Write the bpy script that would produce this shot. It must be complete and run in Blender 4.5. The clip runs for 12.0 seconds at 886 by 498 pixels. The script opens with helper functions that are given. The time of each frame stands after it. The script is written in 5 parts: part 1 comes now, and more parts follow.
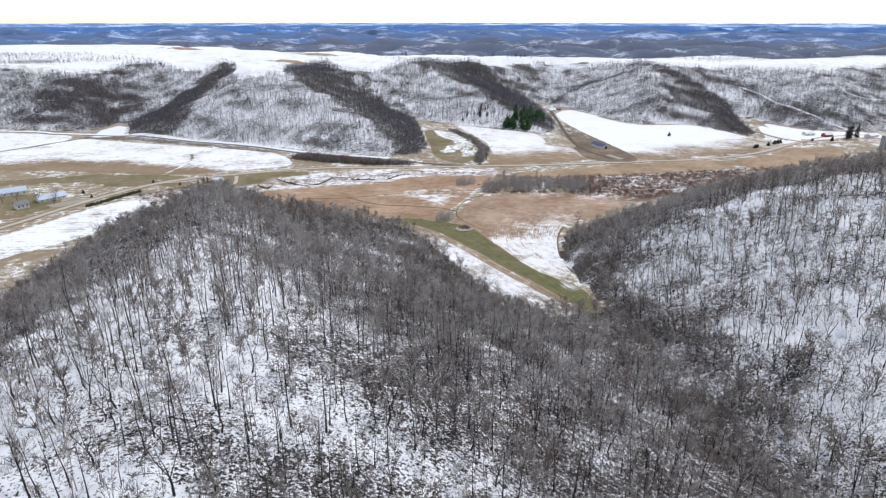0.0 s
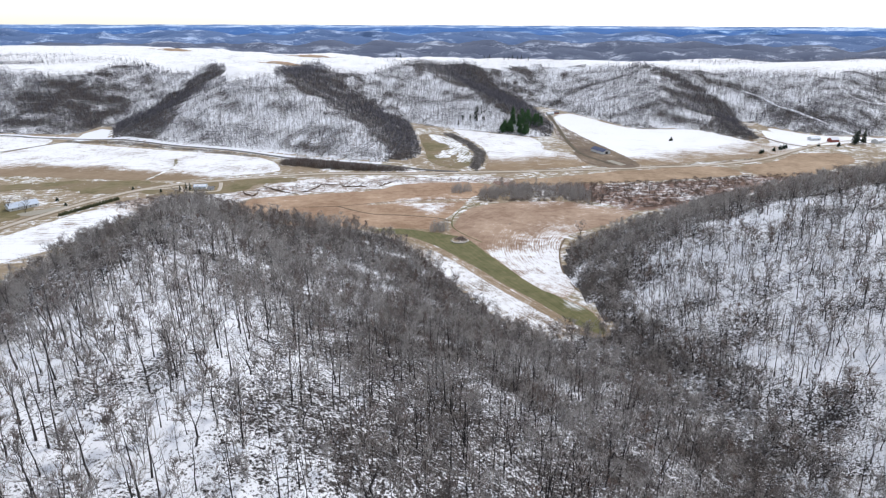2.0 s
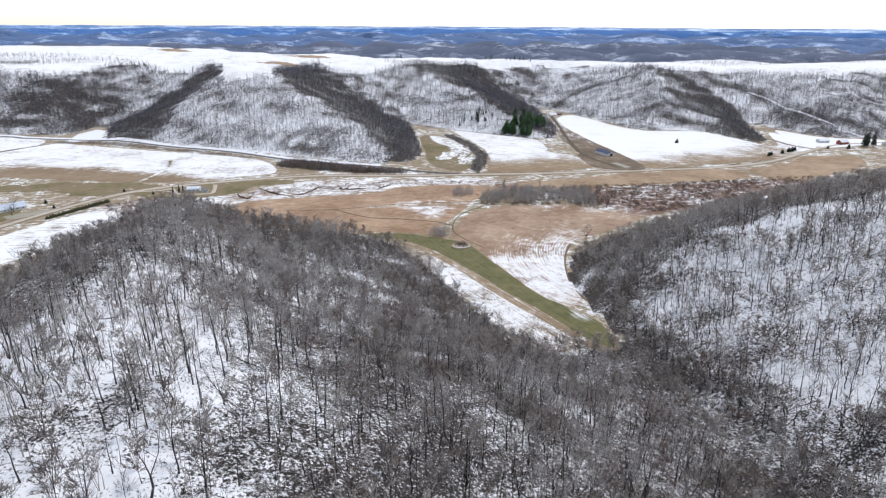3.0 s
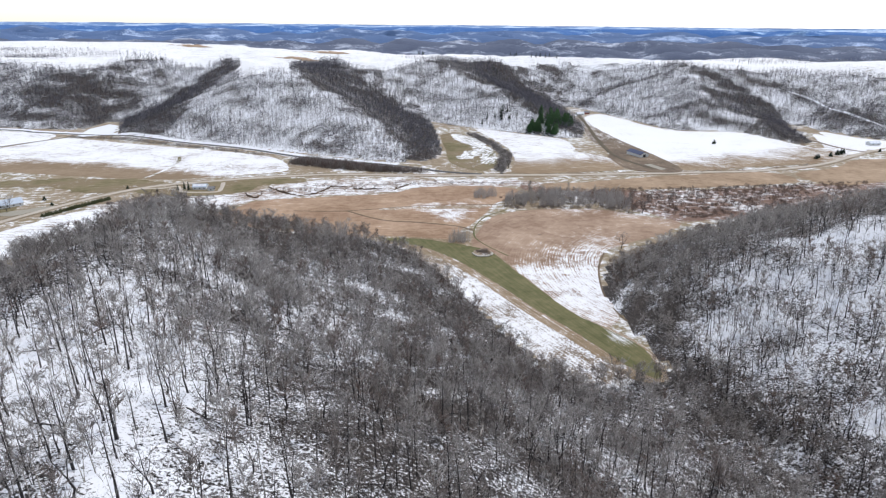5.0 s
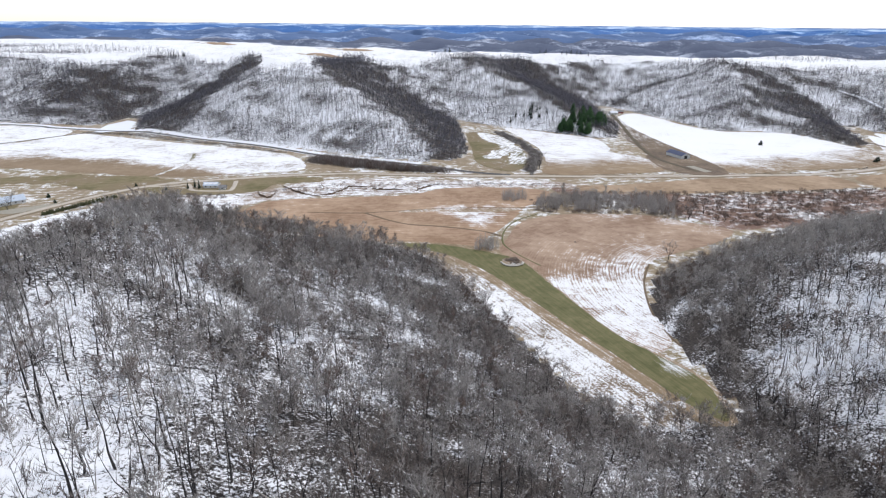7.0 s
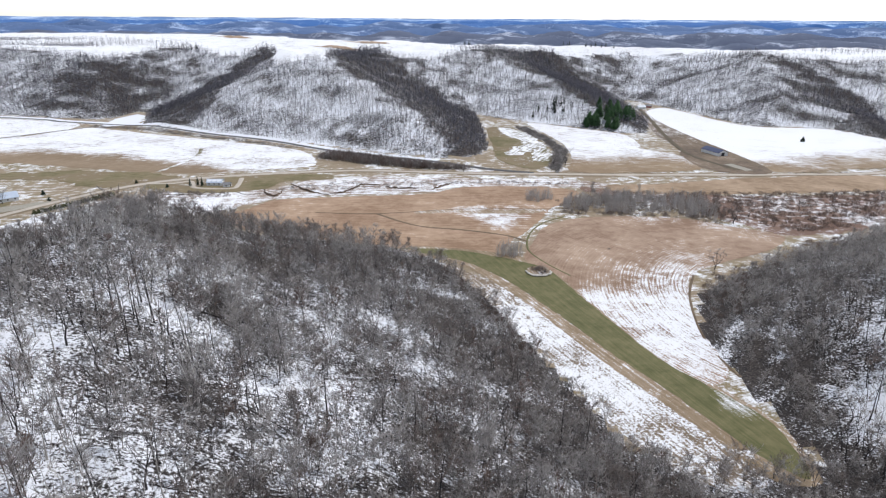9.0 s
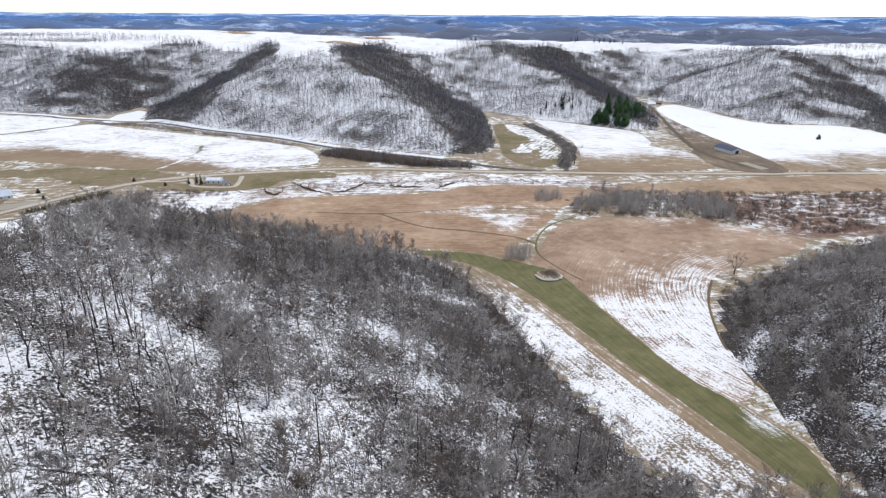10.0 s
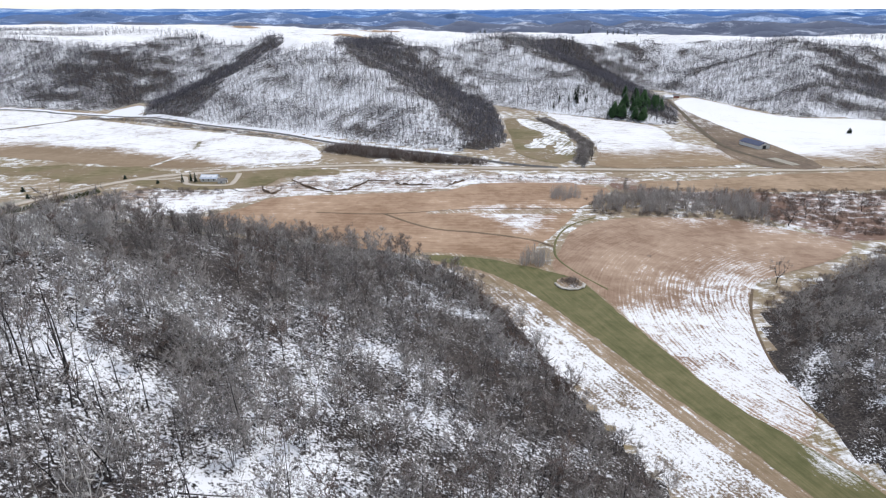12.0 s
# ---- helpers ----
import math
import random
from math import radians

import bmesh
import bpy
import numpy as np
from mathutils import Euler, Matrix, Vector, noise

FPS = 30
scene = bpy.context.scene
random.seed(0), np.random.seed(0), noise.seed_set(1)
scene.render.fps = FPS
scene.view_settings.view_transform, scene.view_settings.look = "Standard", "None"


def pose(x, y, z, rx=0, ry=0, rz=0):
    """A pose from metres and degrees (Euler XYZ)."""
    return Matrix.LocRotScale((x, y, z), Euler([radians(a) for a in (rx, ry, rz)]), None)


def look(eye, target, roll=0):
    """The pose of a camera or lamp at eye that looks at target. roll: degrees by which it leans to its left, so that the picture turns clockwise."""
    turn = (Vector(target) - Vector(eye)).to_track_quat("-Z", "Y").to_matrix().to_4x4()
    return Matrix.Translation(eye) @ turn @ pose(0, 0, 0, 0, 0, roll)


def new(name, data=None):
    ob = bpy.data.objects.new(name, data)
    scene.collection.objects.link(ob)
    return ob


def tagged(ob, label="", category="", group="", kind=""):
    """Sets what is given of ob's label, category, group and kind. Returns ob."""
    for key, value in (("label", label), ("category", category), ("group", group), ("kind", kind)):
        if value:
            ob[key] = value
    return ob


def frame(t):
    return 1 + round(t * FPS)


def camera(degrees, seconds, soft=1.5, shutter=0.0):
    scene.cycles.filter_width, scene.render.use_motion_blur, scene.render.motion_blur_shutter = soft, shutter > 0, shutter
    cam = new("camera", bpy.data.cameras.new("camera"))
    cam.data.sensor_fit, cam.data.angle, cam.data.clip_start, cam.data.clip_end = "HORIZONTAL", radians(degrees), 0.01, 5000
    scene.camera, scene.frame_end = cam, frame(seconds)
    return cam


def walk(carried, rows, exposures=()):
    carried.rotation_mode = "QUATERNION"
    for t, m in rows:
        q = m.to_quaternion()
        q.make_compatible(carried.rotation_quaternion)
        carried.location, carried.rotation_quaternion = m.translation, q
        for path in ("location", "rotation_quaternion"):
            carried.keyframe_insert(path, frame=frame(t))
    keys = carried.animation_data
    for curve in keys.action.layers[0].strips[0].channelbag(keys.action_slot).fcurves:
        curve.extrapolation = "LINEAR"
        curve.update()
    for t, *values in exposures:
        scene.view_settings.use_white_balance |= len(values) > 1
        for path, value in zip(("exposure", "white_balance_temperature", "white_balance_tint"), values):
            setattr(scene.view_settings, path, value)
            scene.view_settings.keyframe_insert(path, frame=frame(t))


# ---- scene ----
cam = camera(73.8, 12.0, soft=1.2)
PATH = [
    (0, (0.915, -2.773, 170.105), (0.9, -0.909, 169.379), -0.0),
    (0.5, (1.138, 4.478, 169.673), (1.128, 6.343, 168.949), 0.1),
    (1, (1.248, 12.6, 169.209), (1.241, 14.465, 168.486), 0.2),
    (1.5, (1.386, 20.98, 168.274), (1.383, 22.846, 167.554), 0.2),
    (2, (1.615, 29.82, 166.955), (1.615, 31.686, 166.237), 0.2),
    (2.5, (1.805, 38.967, 165.234), (1.807, 40.834, 164.517), 0.3),
    (3, (2.0, 48.684, 163.031), (1.997, 50.553, 162.318), 0.3),
    (5, (1.749, 90.821, 152.701), (1.679, 92.688, 151.988), 0.5),
    (5.5, (1.138, 101.222, 149.817), (1.049, 103.088, 149.103), 0.6),
    (6, (0.719, 111.321, 147.367), (0.608, 113.186, 146.654), 0.5),
    (6.5, (0.1, 121.425, 144.601), (-0.031, 123.289, 143.889), 0.6),
    (7, (-0.935, 131.755, 141.652), (-1.085, 133.619, 140.942), 0.5),
    (7.5, (-1.613, 141.992, 139.491), (-1.781, 143.854, 138.781), 0.5),
    (9.5, (-5.834, 178.774, 132.43), (-6.051, 180.624, 131.701), 0.3),
    (10, (-6.744, 186.167, 131.255), (-6.969, 188.014, 130.522), 0.3),
    (10.5, (-7.839, 193.994, 129.609), (-8.074, 195.838, 128.873), 0.2),
    (11, (-9.167, 201.725, 127.544), (-9.41, 203.567, 126.805), 0.1),
    (11.5, (-10.12, 209.209, 125.851), (-10.37, 211.05, 125.109), 0.0),
    (12, (-11.31, 216.922, 123.896), (-11.562, 218.761, 123.151), -0.0),
]
walk(cam, [(t, look(eye, target, roll)) for t, eye, target, roll in PATH])

# ---- world and sun ----
SUN_DIR = Vector((0.36, 0.34, 0.87)).normalized()
world = bpy.data.worlds.new("sky")
scene.world = world
world.use_nodes = True
wn = world.node_tree
sky = wn.nodes.new("ShaderNodeTexSky")
sky.sky_type = "NISHITA"
sky.sun_disc = False
sky.sun_elevation = math.asin(SUN_DIR.z)
sky.sun_rotation = math.atan2(SUN_DIR.x, SUN_DIR.y)
sky.altitude = 300
sky.air_density = 1.0
sky.dust_density = 0.6
veil = wn.nodes.new("ShaderNodeHueSaturation")  # thin bright cloud takes most of the colour out of the sky
veil.inputs["Saturation"].default_value = 0.44
wn.links.new(sky.outputs[0], veil.inputs["Color"])
wn.links.new(veil.outputs[0], wn.nodes["Background"].inputs[0])
wn.nodes["Background"].inputs[1].default_value = 0.19
sun = new("sun", bpy.data.lights.new("sun", "SUN"))
sun.data.energy = 1.7
sun.data.angle = radians(12.0)
sun.data.color = (1.0, 0.955, 0.90)
sun.matrix_world = look(SUN_DIR * 1000, (0, 0, 0))
scene.view_settings.exposure = 0.13

# ---- node helpers ----
def node(nt, kind, values=None, **props):
    n = nt.nodes.new("ShaderNode" + kind)
    for k, v in props.items():
        setattr(n, k, v)
    for k, v in (values or {}).items():
        if isinstance(v, bpy.types.NodeSocket):
            nt.links.new(v, n.inputs[k])
        else:
            n.inputs[k].default_value = v
    return n


def calc(nt, op, a, b=0.0, clamp=False):
    return node(nt, "Math", {0: a, 1: b}, operation=op, use_clamp=clamp).outputs[0]


def blend(nt, f, a, b):
    n = nt.nodes.new("ShaderNodeMix")
    n.data_type = "RGBA"
    for k, v in ((0, f), (6, a), (7, b)):
        if isinstance(v, bpy.types.NodeSocket):
            nt.links.new(v, n.inputs[k])
        else:
            n.inputs[k].default_value = (*v, 1) if isinstance(v, tuple) else v
    return n.outputs[2]


def place(nt):
    return node(nt, "TexCoord").outputs["Object"]


def grain(nt, scale, detail=4.0, rough=0.55, vec=None, distort=0.0):
    return node(nt, "TexNoise", {"Vector": vec or place(nt), "Scale": scale, "Detail": detail, "Roughness": rough, "Distortion": distort}).outputs[0]


def material(name):
    m = bpy.data.materials.new(name)
    m.use_nodes = True
    return m, m.node_tree, m.node_tree.nodes["Principled BSDF"]


def finish(nt, bsdf, colour, rough, bump=None, height=0.1):
    nt.links.new(colour, bsdf.inputs["Base Color"])
    bsdf.inputs["Roughness"].default_value = rough
    bsdf.inputs["Specular IOR Level"].default_value = 0.25
    if bump:
        b = node(nt, "Bump", {"Height": bump, "Distance": height, "Strength": 0.7})
        nt.links.new(b.outputs[0], bsdf.inputs["Normal"])


def plain(name, a, b, scale, rough=0.8, metal=0.0, bump=0.02, stretch=(1, 1, 1)):
    """Two tones mottled at two scales, with fine relief, and a slight change from thing to thing."""
    m, nt, bsdf = material(name)
    vec = node(nt, "Mapping", {"Vector": place(nt), "Scale": stretch}).outputs[0]
    n1, n2 = grain(nt, scale, 5, vec=vec), grain(nt, scale * 7, 3, vec=vec)
    f = calc(nt, "ADD", calc(nt, "MULTIPLY", n1, 1.5), calc(nt, "MULTIPLY", n2, 0.8))
    rnd = node(nt, "ObjectInfo").outputs["Random"]
    f = calc(nt, "ADD", calc(nt, "SUBTRACT", f, 0.75), calc(nt, "MULTIPLY", rnd, 0.15), True)
    finish(nt, bsdf, blend(nt, f, a, b), rough, n2, bump)
    bsdf.inputs["Metallic"].default_value = metal
    return m


def twigs(name, a, b, other, share=0.5):
    """Fine branches whose tone changes from crown to crown and along each crown."""
    m, nt, bsdf = material(name)
    p = place(nt)
    crowns = grain(nt, 1.0, 2, 0.5, node(nt, "Mapping", {"Vector": p, "Scale": (0.13, 0.13, 0.03)}).outputs[0])
    f = calc(nt, "SUBTRACT", calc(nt, "ADD", calc(nt, "MULTIPLY", grain(nt, 0.35, 4, 0.6, p), 1.3), calc(nt, "MULTIPLY", grain(nt, 2.4, 3, 0.6, p), 0.7)), 0.5, True)
    g = calc(nt, "MULTIPLY", calc(nt, "SUBTRACT", crowns, 1.0 - share), 8.0, True)
    colour = blend(nt, g, blend(nt, f, a, b), other)
    finish(nt, bsdf, colour, 0.95)
    through_light = node(nt, "BsdfTranslucent", {"Color": colour}).outputs[0]  # a flat sliver stands for a round twig, lit from all sides
    both = node(nt, "MixShader", {0: 0.5, 1: bsdf.outputs[0], 2: through_light}).outputs[0]
    nt.links.new(both, nt.nodes["Material Output"].inputs["Surface"])
    return m


SNOW = (0.83, 0.845, 0.89)


def field(name, soil, soil2, bias, spots=(), angle=0.0, spacing=4.0, rows=0.25, patchy=1.2, centre=None, third=None, speck=0.9):
    """Ploughed or mown ground with thawing snow: rows, drifts and bare patches. spots: (x, y, radius, snow)."""
    m, nt, bsdf = material(name)
    p = place(nt)
    big, mid, fine = grain(nt, 0.022, 4, 0.55, p), grain(nt, 0.16, 5, 0.62, p, 0.4), grain(nt, 1.1, 4, 0.65, p)
    if centre:
        mapped = node(nt, "Mapping", {"Vector": p, "Location": (-centre[0], -centre[1], 0)}).outputs[0]
        mapped = node(nt, "Mapping", {"Vector": mapped, "Rotation": (0, 0, -radians(angle)), "Scale": (centre[2], 1, 1)}).outputs[0]
        wave = node(nt, "TexWave", {"Vector": mapped, "Scale": 0.314 / spacing, "Distortion": 5.0, "Detail": 2.0, "Detail Scale": 0.12}, wave_type="RINGS", rings_direction="Z").outputs[1]
    else:
        mapped = node(nt, "Mapping", {"Vector": p, "Rotation": (0, 0, -radians(angle))}).outputs[0]
        wave = node(nt, "TexWave", {"Vector": mapped, "Scale": 0.314 / spacing, "Distortion": 4.0, "Detail": 2.0, "Detail Scale": 0.15}, wave_type="BANDS", bands_direction="Y").outputs[1]
    if centre:
        xyz = node(nt, "SeparateXYZ", {0: mapped})
        far_out = calc(nt, "SQRT", calc(nt, "ADD", calc(nt, "MULTIPLY", xyz.outputs[0], xyz.outputs[0]), calc(nt, "MULTIPLY", xyz.outputs[1], xyz.outputs[1])))
        around = calc(nt, "ARCTAN2", xyz.outputs[1], xyz.outputs[0])
        streak_vec = node(nt, "CombineXYZ", {0: calc(nt, "MULTIPLY", far_out, 1.1), 1: calc(nt, "MULTIPLY", around, 4.0)}).outputs[0]
    else:
        streak_vec = node(nt, "Mapping", {"Vector": mapped, "Scale": (0.05, 0.8, 0.5)}).outputs[0]
    streak = grain(nt, 1.0, 5, 0.65, streak_vec)
    f = calc(nt, "ADD", calc(nt, "MULTIPLY", calc(nt, "SUBTRACT", big, 0.5), patchy), bias)
    f = calc(nt, "ADD", f, calc(nt, "MULTIPLY", calc(nt, "SUBTRACT", mid, 0.5), patchy * 1.1))
    f = calc(nt, "ADD", f, calc(nt, "MULTIPLY", calc(nt, "SUBTRACT", fine, 0.5), speck))
    f = calc(nt, "ADD", f, calc(nt, "MULTIPLY", calc(nt, "SUBTRACT", wave, 0.5), rows * 0.45))
    f = calc(nt, "ADD", f, calc(nt, "MULTIPLY", calc(nt, "SUBTRACT", streak, 0.5), rows * 4.0))
    for x, y, r, much in spots:
        d = node(nt, "VectorMath", {0: p, 1: (x, y, -4)}, operation="DISTANCE").outputs["Value"]
        f = calc(nt, "ADD", f, calc(nt, "MULTIPLY", calc(nt, "SUBTRACT", 1.0, calc(nt, "DIVIDE", d, r), True), much))
    f = calc(nt, "MULTIPLY", calc(nt, "SUBTRACT", f, 0.36), 3.2, True)
    tone = calc(nt, "ADD", calc(nt, "MULTIPLY", calc(nt, "SUBTRACT", mid, 0.5), 1.6), calc(nt, "MULTIPLY", calc(nt, "SUBTRACT", streak, 0.5), 1.1 if centre else 1.7))
    tone = calc(nt, "ADD", tone, calc(nt, "MULTIPLY", calc(nt, "SUBTRACT", big, 0.5), 2.2 if patchy > 0.5 else 0.8))
    tone = calc(nt, "ADD", tone, calc(nt, "ADD", calc(nt, "MULTIPLY", wave, 0.1), 0.42), True)
    dirt = blend(nt, tone, soil, soil2)
    if third:
        dirt = blend(nt, calc(nt, "MULTIPLY", calc(nt, "SUBTRACT", big, 0.45), 6.0, True), dirt, third)
    dirt = blend(nt, calc(nt, "MULTIPLY", fine, 0.35), dirt, tuple(c * 0.5 for c in soil))
    white = blend(nt, big, SNOW, (0.87, 0.87, 0.88))
    finish(nt, bsdf, blend(nt, f, dirt, white), 0.9, calc(nt, "ADD", fine, f), 0.12)
    return m


def wood_floor():
    """Snow and leaf litter under trees; the attribute snow holds how much of the ground the snow covers."""
    m, nt, bsdf = material("wood_floor")
    p = place(nt)
    cover = node(nt, "Attribute", attribute_name="snow").outputs["Fac"]
    big, mid, fine = grain(nt, 0.03, 4, 0.55, p), grain(nt, 0.3, 6, 0.68, p, 0.5), grain(nt, 1.9, 4, 0.65, p)
    f = calc(nt, "ADD", cover, calc(nt, "MULTIPLY", calc(nt, "SUBTRACT", big, 0.5), 1.0))
    f = calc(nt, "ADD", f, calc(nt, "MULTIPLY", calc(nt, "SUBTRACT", mid, 0.5), 1.25))
    speck = grain(nt, 1.25, 4, 0.65, p, 0.25)
    f = calc(nt, "ADD", f, calc(nt, "MULTIPLY", calc(nt, "SUBTRACT", fine, 0.5), 1.3))
    f = calc(nt, "ADD", f, calc(nt, "MULTIPLY", calc(nt, "SUBTRACT", speck, 0.5), 2.2))
    f = calc(nt, "MULTIPLY", calc(nt, "SUBTRACT", f, 0.30), 4.4, True)
    leaf = calc(nt, "ADD", calc(nt, "MULTIPLY", calc(nt, "SUBTRACT", speck, 0.5), 3.0), calc(nt, "MULTIPLY", mid, 0.8), True)
    litter = blend(nt, leaf, (0.02, 0.017, 0.017), (0.12, 0.102, 0.092))
    litter = blend(nt, calc(nt, "MULTIPLY", calc(nt, "SUBTRACT", big, 0.5), 2.5, True), litter, (0.06, 0.054, 0.052))
    finish(nt, bsdf, blend(nt, f, litter, SNOW), 0.9, calc(nt, "ADD", fine, calc(nt, "MULTIPLY", f, 0.5)), 0.15)
    return m


M_WOOD = wood_floor()
M_VALLEY = field("pasture", (0.29, 0.225, 0.15), (0.45, 0.37, 0.275), 0.36, ((-500, 690, 130, -0.1), (320, 660, 150, 0.22), (-60, 700, 90, 0.15)), 20, 9, 0.25, 1.5, None, (0.25, 0.20, 0.10))
M_PLATEAU = field("plateau_snow", (0.22, 0.17, 0.11), (0.34, 0.27, 0.18), 0.78, (), 5, 14, 0.25, 0.75)
M_SNOWFIELD = field("snow_field", (0.25, 0.18, 0.115), (0.36, 0.27, 0.185), 0.73, ((-530, 685, 100, -1.35), (-440, 675, 102, -1.35), (-350, 662, 95, -1.3), (-280, 650, 75, -1.1)), 5, 6, 0.3, 0.85)
M_BROWN = field("stubble_brown", (0.28, 0.175, 0.11), (0.53, 0.375, 0.26), 0.02, ((-20, 600, 60, 0.18), (0, 610, 30, 0.4), (-10, 584, 26, 0.5), (-30, 606, 24, 0.35)), 6, 5, 0.18, 1.0)
M_STUBBLE = field("stubble_tan", (0.27, 0.185, 0.115), (0.51, 0.375, 0.26), -0.08, (), -8, 5, 0.14, 0.6)
M_EDGE = field("dry_margin", (0.25, 0.185, 0.115), (0.47, 0.36, 0.26), 0.24, (), -58, 2.4, 0.34, 0.9, None, None, 1.4)
M_BIG = field("stubble_snow_rows", (0.27, 0.175, 0.12), (0.54, 0.40, 0.295), -0.06, ((84, 425, 105, 0.62), (84, 440, 62, 0.42), (92, 500, 48, 0.42), (112, 535, 36, 0.3), (43, 464, 22, 0.3), (103, 611, 32, 0.55), (140, 604, 26, 0.6), (175, 585, 26, 0.4)), 20, 2.0, 0.36, 1.1, (165, 470, 1.0), None, 1.5)
M_STRIP = field("snowy_stubble", (0.22, 0.165, 0.115), (0.36, 0.285, 0.21), 0.64, ((-25, 480, 40, -0.35),), -58, 2.4, 0.24, 1.3, None, None, 2.2)
M_GREEN = field("winter_grass", (0.105, 0.112, 0.045), (0.235, 0.205, 0.105), -0.15, ((88, 374, 20, 0.75), (75, 392, 12, 0.4)), -62, 4.0, 0.24, 0.5)
M_CREEK = field("creek_margin", (0.26, 0.19, 0.145), (0.50, 0.40, 0.32), 0.46, ((-130, 640, 60, 0.25), (-60, 672, 40, 0.3), (-250, 600, 50, 0.3)), 10, 7, 0.3, 1.4, None, (0.40, 0.31, 0.25), 1.9)
M_LAWN = field("lawn", (0.15, 0.13, 0.06), (0.33, 0.265, 0.165), 0.06, ((26, 808, 26, 0.3), (8, 900, 36, 0.3), (-440, 560, 50, 0.2)), 0, 8, 0.15, 1.3, None, (0.25, 0.19, 0.12))
M_MEADOWSNOW = field("meadow_snow", (0.17, 0.15, 0.075), (0.34, 0.28, 0.18), 0.58, (), 70, 5, 0.3, 1.3)
M_SLOPEFIELD = field("snow_slope", (0.27, 0.19, 0.12), (0.38, 0.29, 0.19), 0.85, ((330, 790, 110, -0.6), (430, 820, 110, -0.55), (250, 775, 60, -0.55), (480, 900, 80, -0.4)), -10, 7, 0.25, 0.6)
M_FIELDC = field("half_thawed_field", (0.27, 0.19, 0.12), (0.37, 0.275, 0.175), 0.8, ((110, 745, 105, -0.8), (170, 790, 75, -0.6), (60, 760, 60, -0.5)), 3, 5, 0.6, 0.7)
M_YARD = field("farm_yard", (0.13, 0.095, 0.07), (0.29, 0.22, 0.155), 0.08, ((196, 980, 90, 0.35), (205, 1120, 110, 0.5)), 100, 4, 0.2, 0.9)
M_ROAD = field("road_gravel", (0.46, 0.40, 0.33), (0.62, 0.56, 0.49), 0.0, (), 0, 3, 0.1, 0.5)
M_VERGE = field("road_verge", (0.20, 0.155, 0.10), (0.34, 0.27, 0.185), 0.2, (), 0, 3, 0.2, 1.0)
M_RUT = field("worn_rut", (0.13, 0.095, 0.062), (0.25, 0.18, 0.125), 0.06, (), 0, 3, 0.1, 0.6)
M_ASPHALT = field("thin_asphalt", (0.085, 0.085, 0.09), (0.15, 0.145, 0.145), 0.02, (), 0, 3, 0.1, 0.5)
M_TRACK = field("dirt_track", (0.09, 0.075, 0.05), (0.17, 0.135, 0.09), 0.05, (), 0, 3, 0.1, 0.5)
M_BANK = field("cut_bank", (0.10, 0.07, 0.05), (0.22, 0.155, 0.11), 0.05, (), 0, 3, 0.1, 0.6)
M_BRUSHLAND = field("brush_land", (0.20, 0.125, 0.095), (0.30, 0.20, 0.155), 0.36, (), 15, 8, 0.2, 1.3)
M_BARK = plain("dark_bark", (0.024, 0.022, 0.023), (0.078, 0.071, 0.072), 2.0, 0.95, 0, 0.03, (1, 1, 0.25))
M_GREYBARK = plain("grey_bark", (0.07, 0.065, 0.066), (0.16, 0.148, 0.148), 1.5, 0.95, 0, 0.03, (1, 1, 0.25))
M_TWIG = twigs("twig_grey", (0.20, 0.184, 0.181), (0.38, 0.35, 0.343), (0.55, 0.52, 0.51), 0.5)
M_TWIGBROWN = twigs("twig_brown", (0.20, 0.173, 0.164), (0.37, 0.325, 0.308), (0.235, 0.178, 0.158), 0.5)
M_WILLOW = twigs("willow_twigs", (0.34, 0.315, 0.30), (0.52, 0.485, 0.46), (0.30, 0.265, 0.25), 0.45)
M_MARSH = twigs("marsh_twigs", (0.16, 0.12, 0.105), (0.29, 0.228, 0.203), (0.22, 0.19, 0.18), 0.4)
M_LEAF = twigs("brown_leaves", (0.08, 0.06, 0.053), (0.15, 0.112, 0.095), (0.11, 0.09, 0.08), 0.4)
# Haze over the far slopes is painted in: twigs and bark cooler, lighter.
M_HAZETWIG = twigs("far_twigs", (0.135, 0.135, 0.165), (0.24, 0.239, 0.285), (0.20, 0.187, 0.205), 0.45)
M_HAZEBARK = plain("far_bark", (0.06, 0.059, 0.068), (0.12, 0.118, 0.134), 0.5, 0.95)
M_PALE = plain("pale_bark", (0.30, 0.275, 0.25), (0.50, 0.47, 0.44), 1.2, 0.9, 0, 0.02, (1, 1, 0.3))
M_PALETWIG = twigs("pale_twig", (0.38, 0.357, 0.348), (0.60, 0.57, 0.555), (0.34, 0.315, 0.31), 0.42)
M_BLEACHED = plain("bleached_wood", (0.48, 0.455, 0.43), (0.70, 0.675, 0.65), 1.2, 0.9, 0, 0.02, (1, 1, 0.3))
M_HEDGE = plain("hedge_needles", (0.055, 0.062, 0.03), (0.11, 0.115, 0.055), 0.7, 0.9)
M_PINE = plain("pine_needles", (0.026, 0.070, 0.028), (0.075, 0.145, 0.055), 0.7, 0.9)
M_SPRUCE = plain("spruce_needles", (0.012, 0.022, 0.014), (0.03, 0.048, 0.028), 0.7, 0.9)
M_WHITE = plain("white_siding", (0.62, 0.62, 0.61), (0.76, 0.76, 0.75), 0.8, 0.7, 0, 0.01, (1, 1, 6))
M_ROOFBLUE = plain("blue_metal_roof", (0.045, 0.055, 0.115), (0.075, 0.09, 0.16), 0.5, 0.45, 0.3, 0.01)
M_ROOFPALE = plain("pale_metal_roof", (0.42, 0.49, 0.60), (0.58, 0.64, 0.72), 0.5, 0.5, 0.2, 0.01)
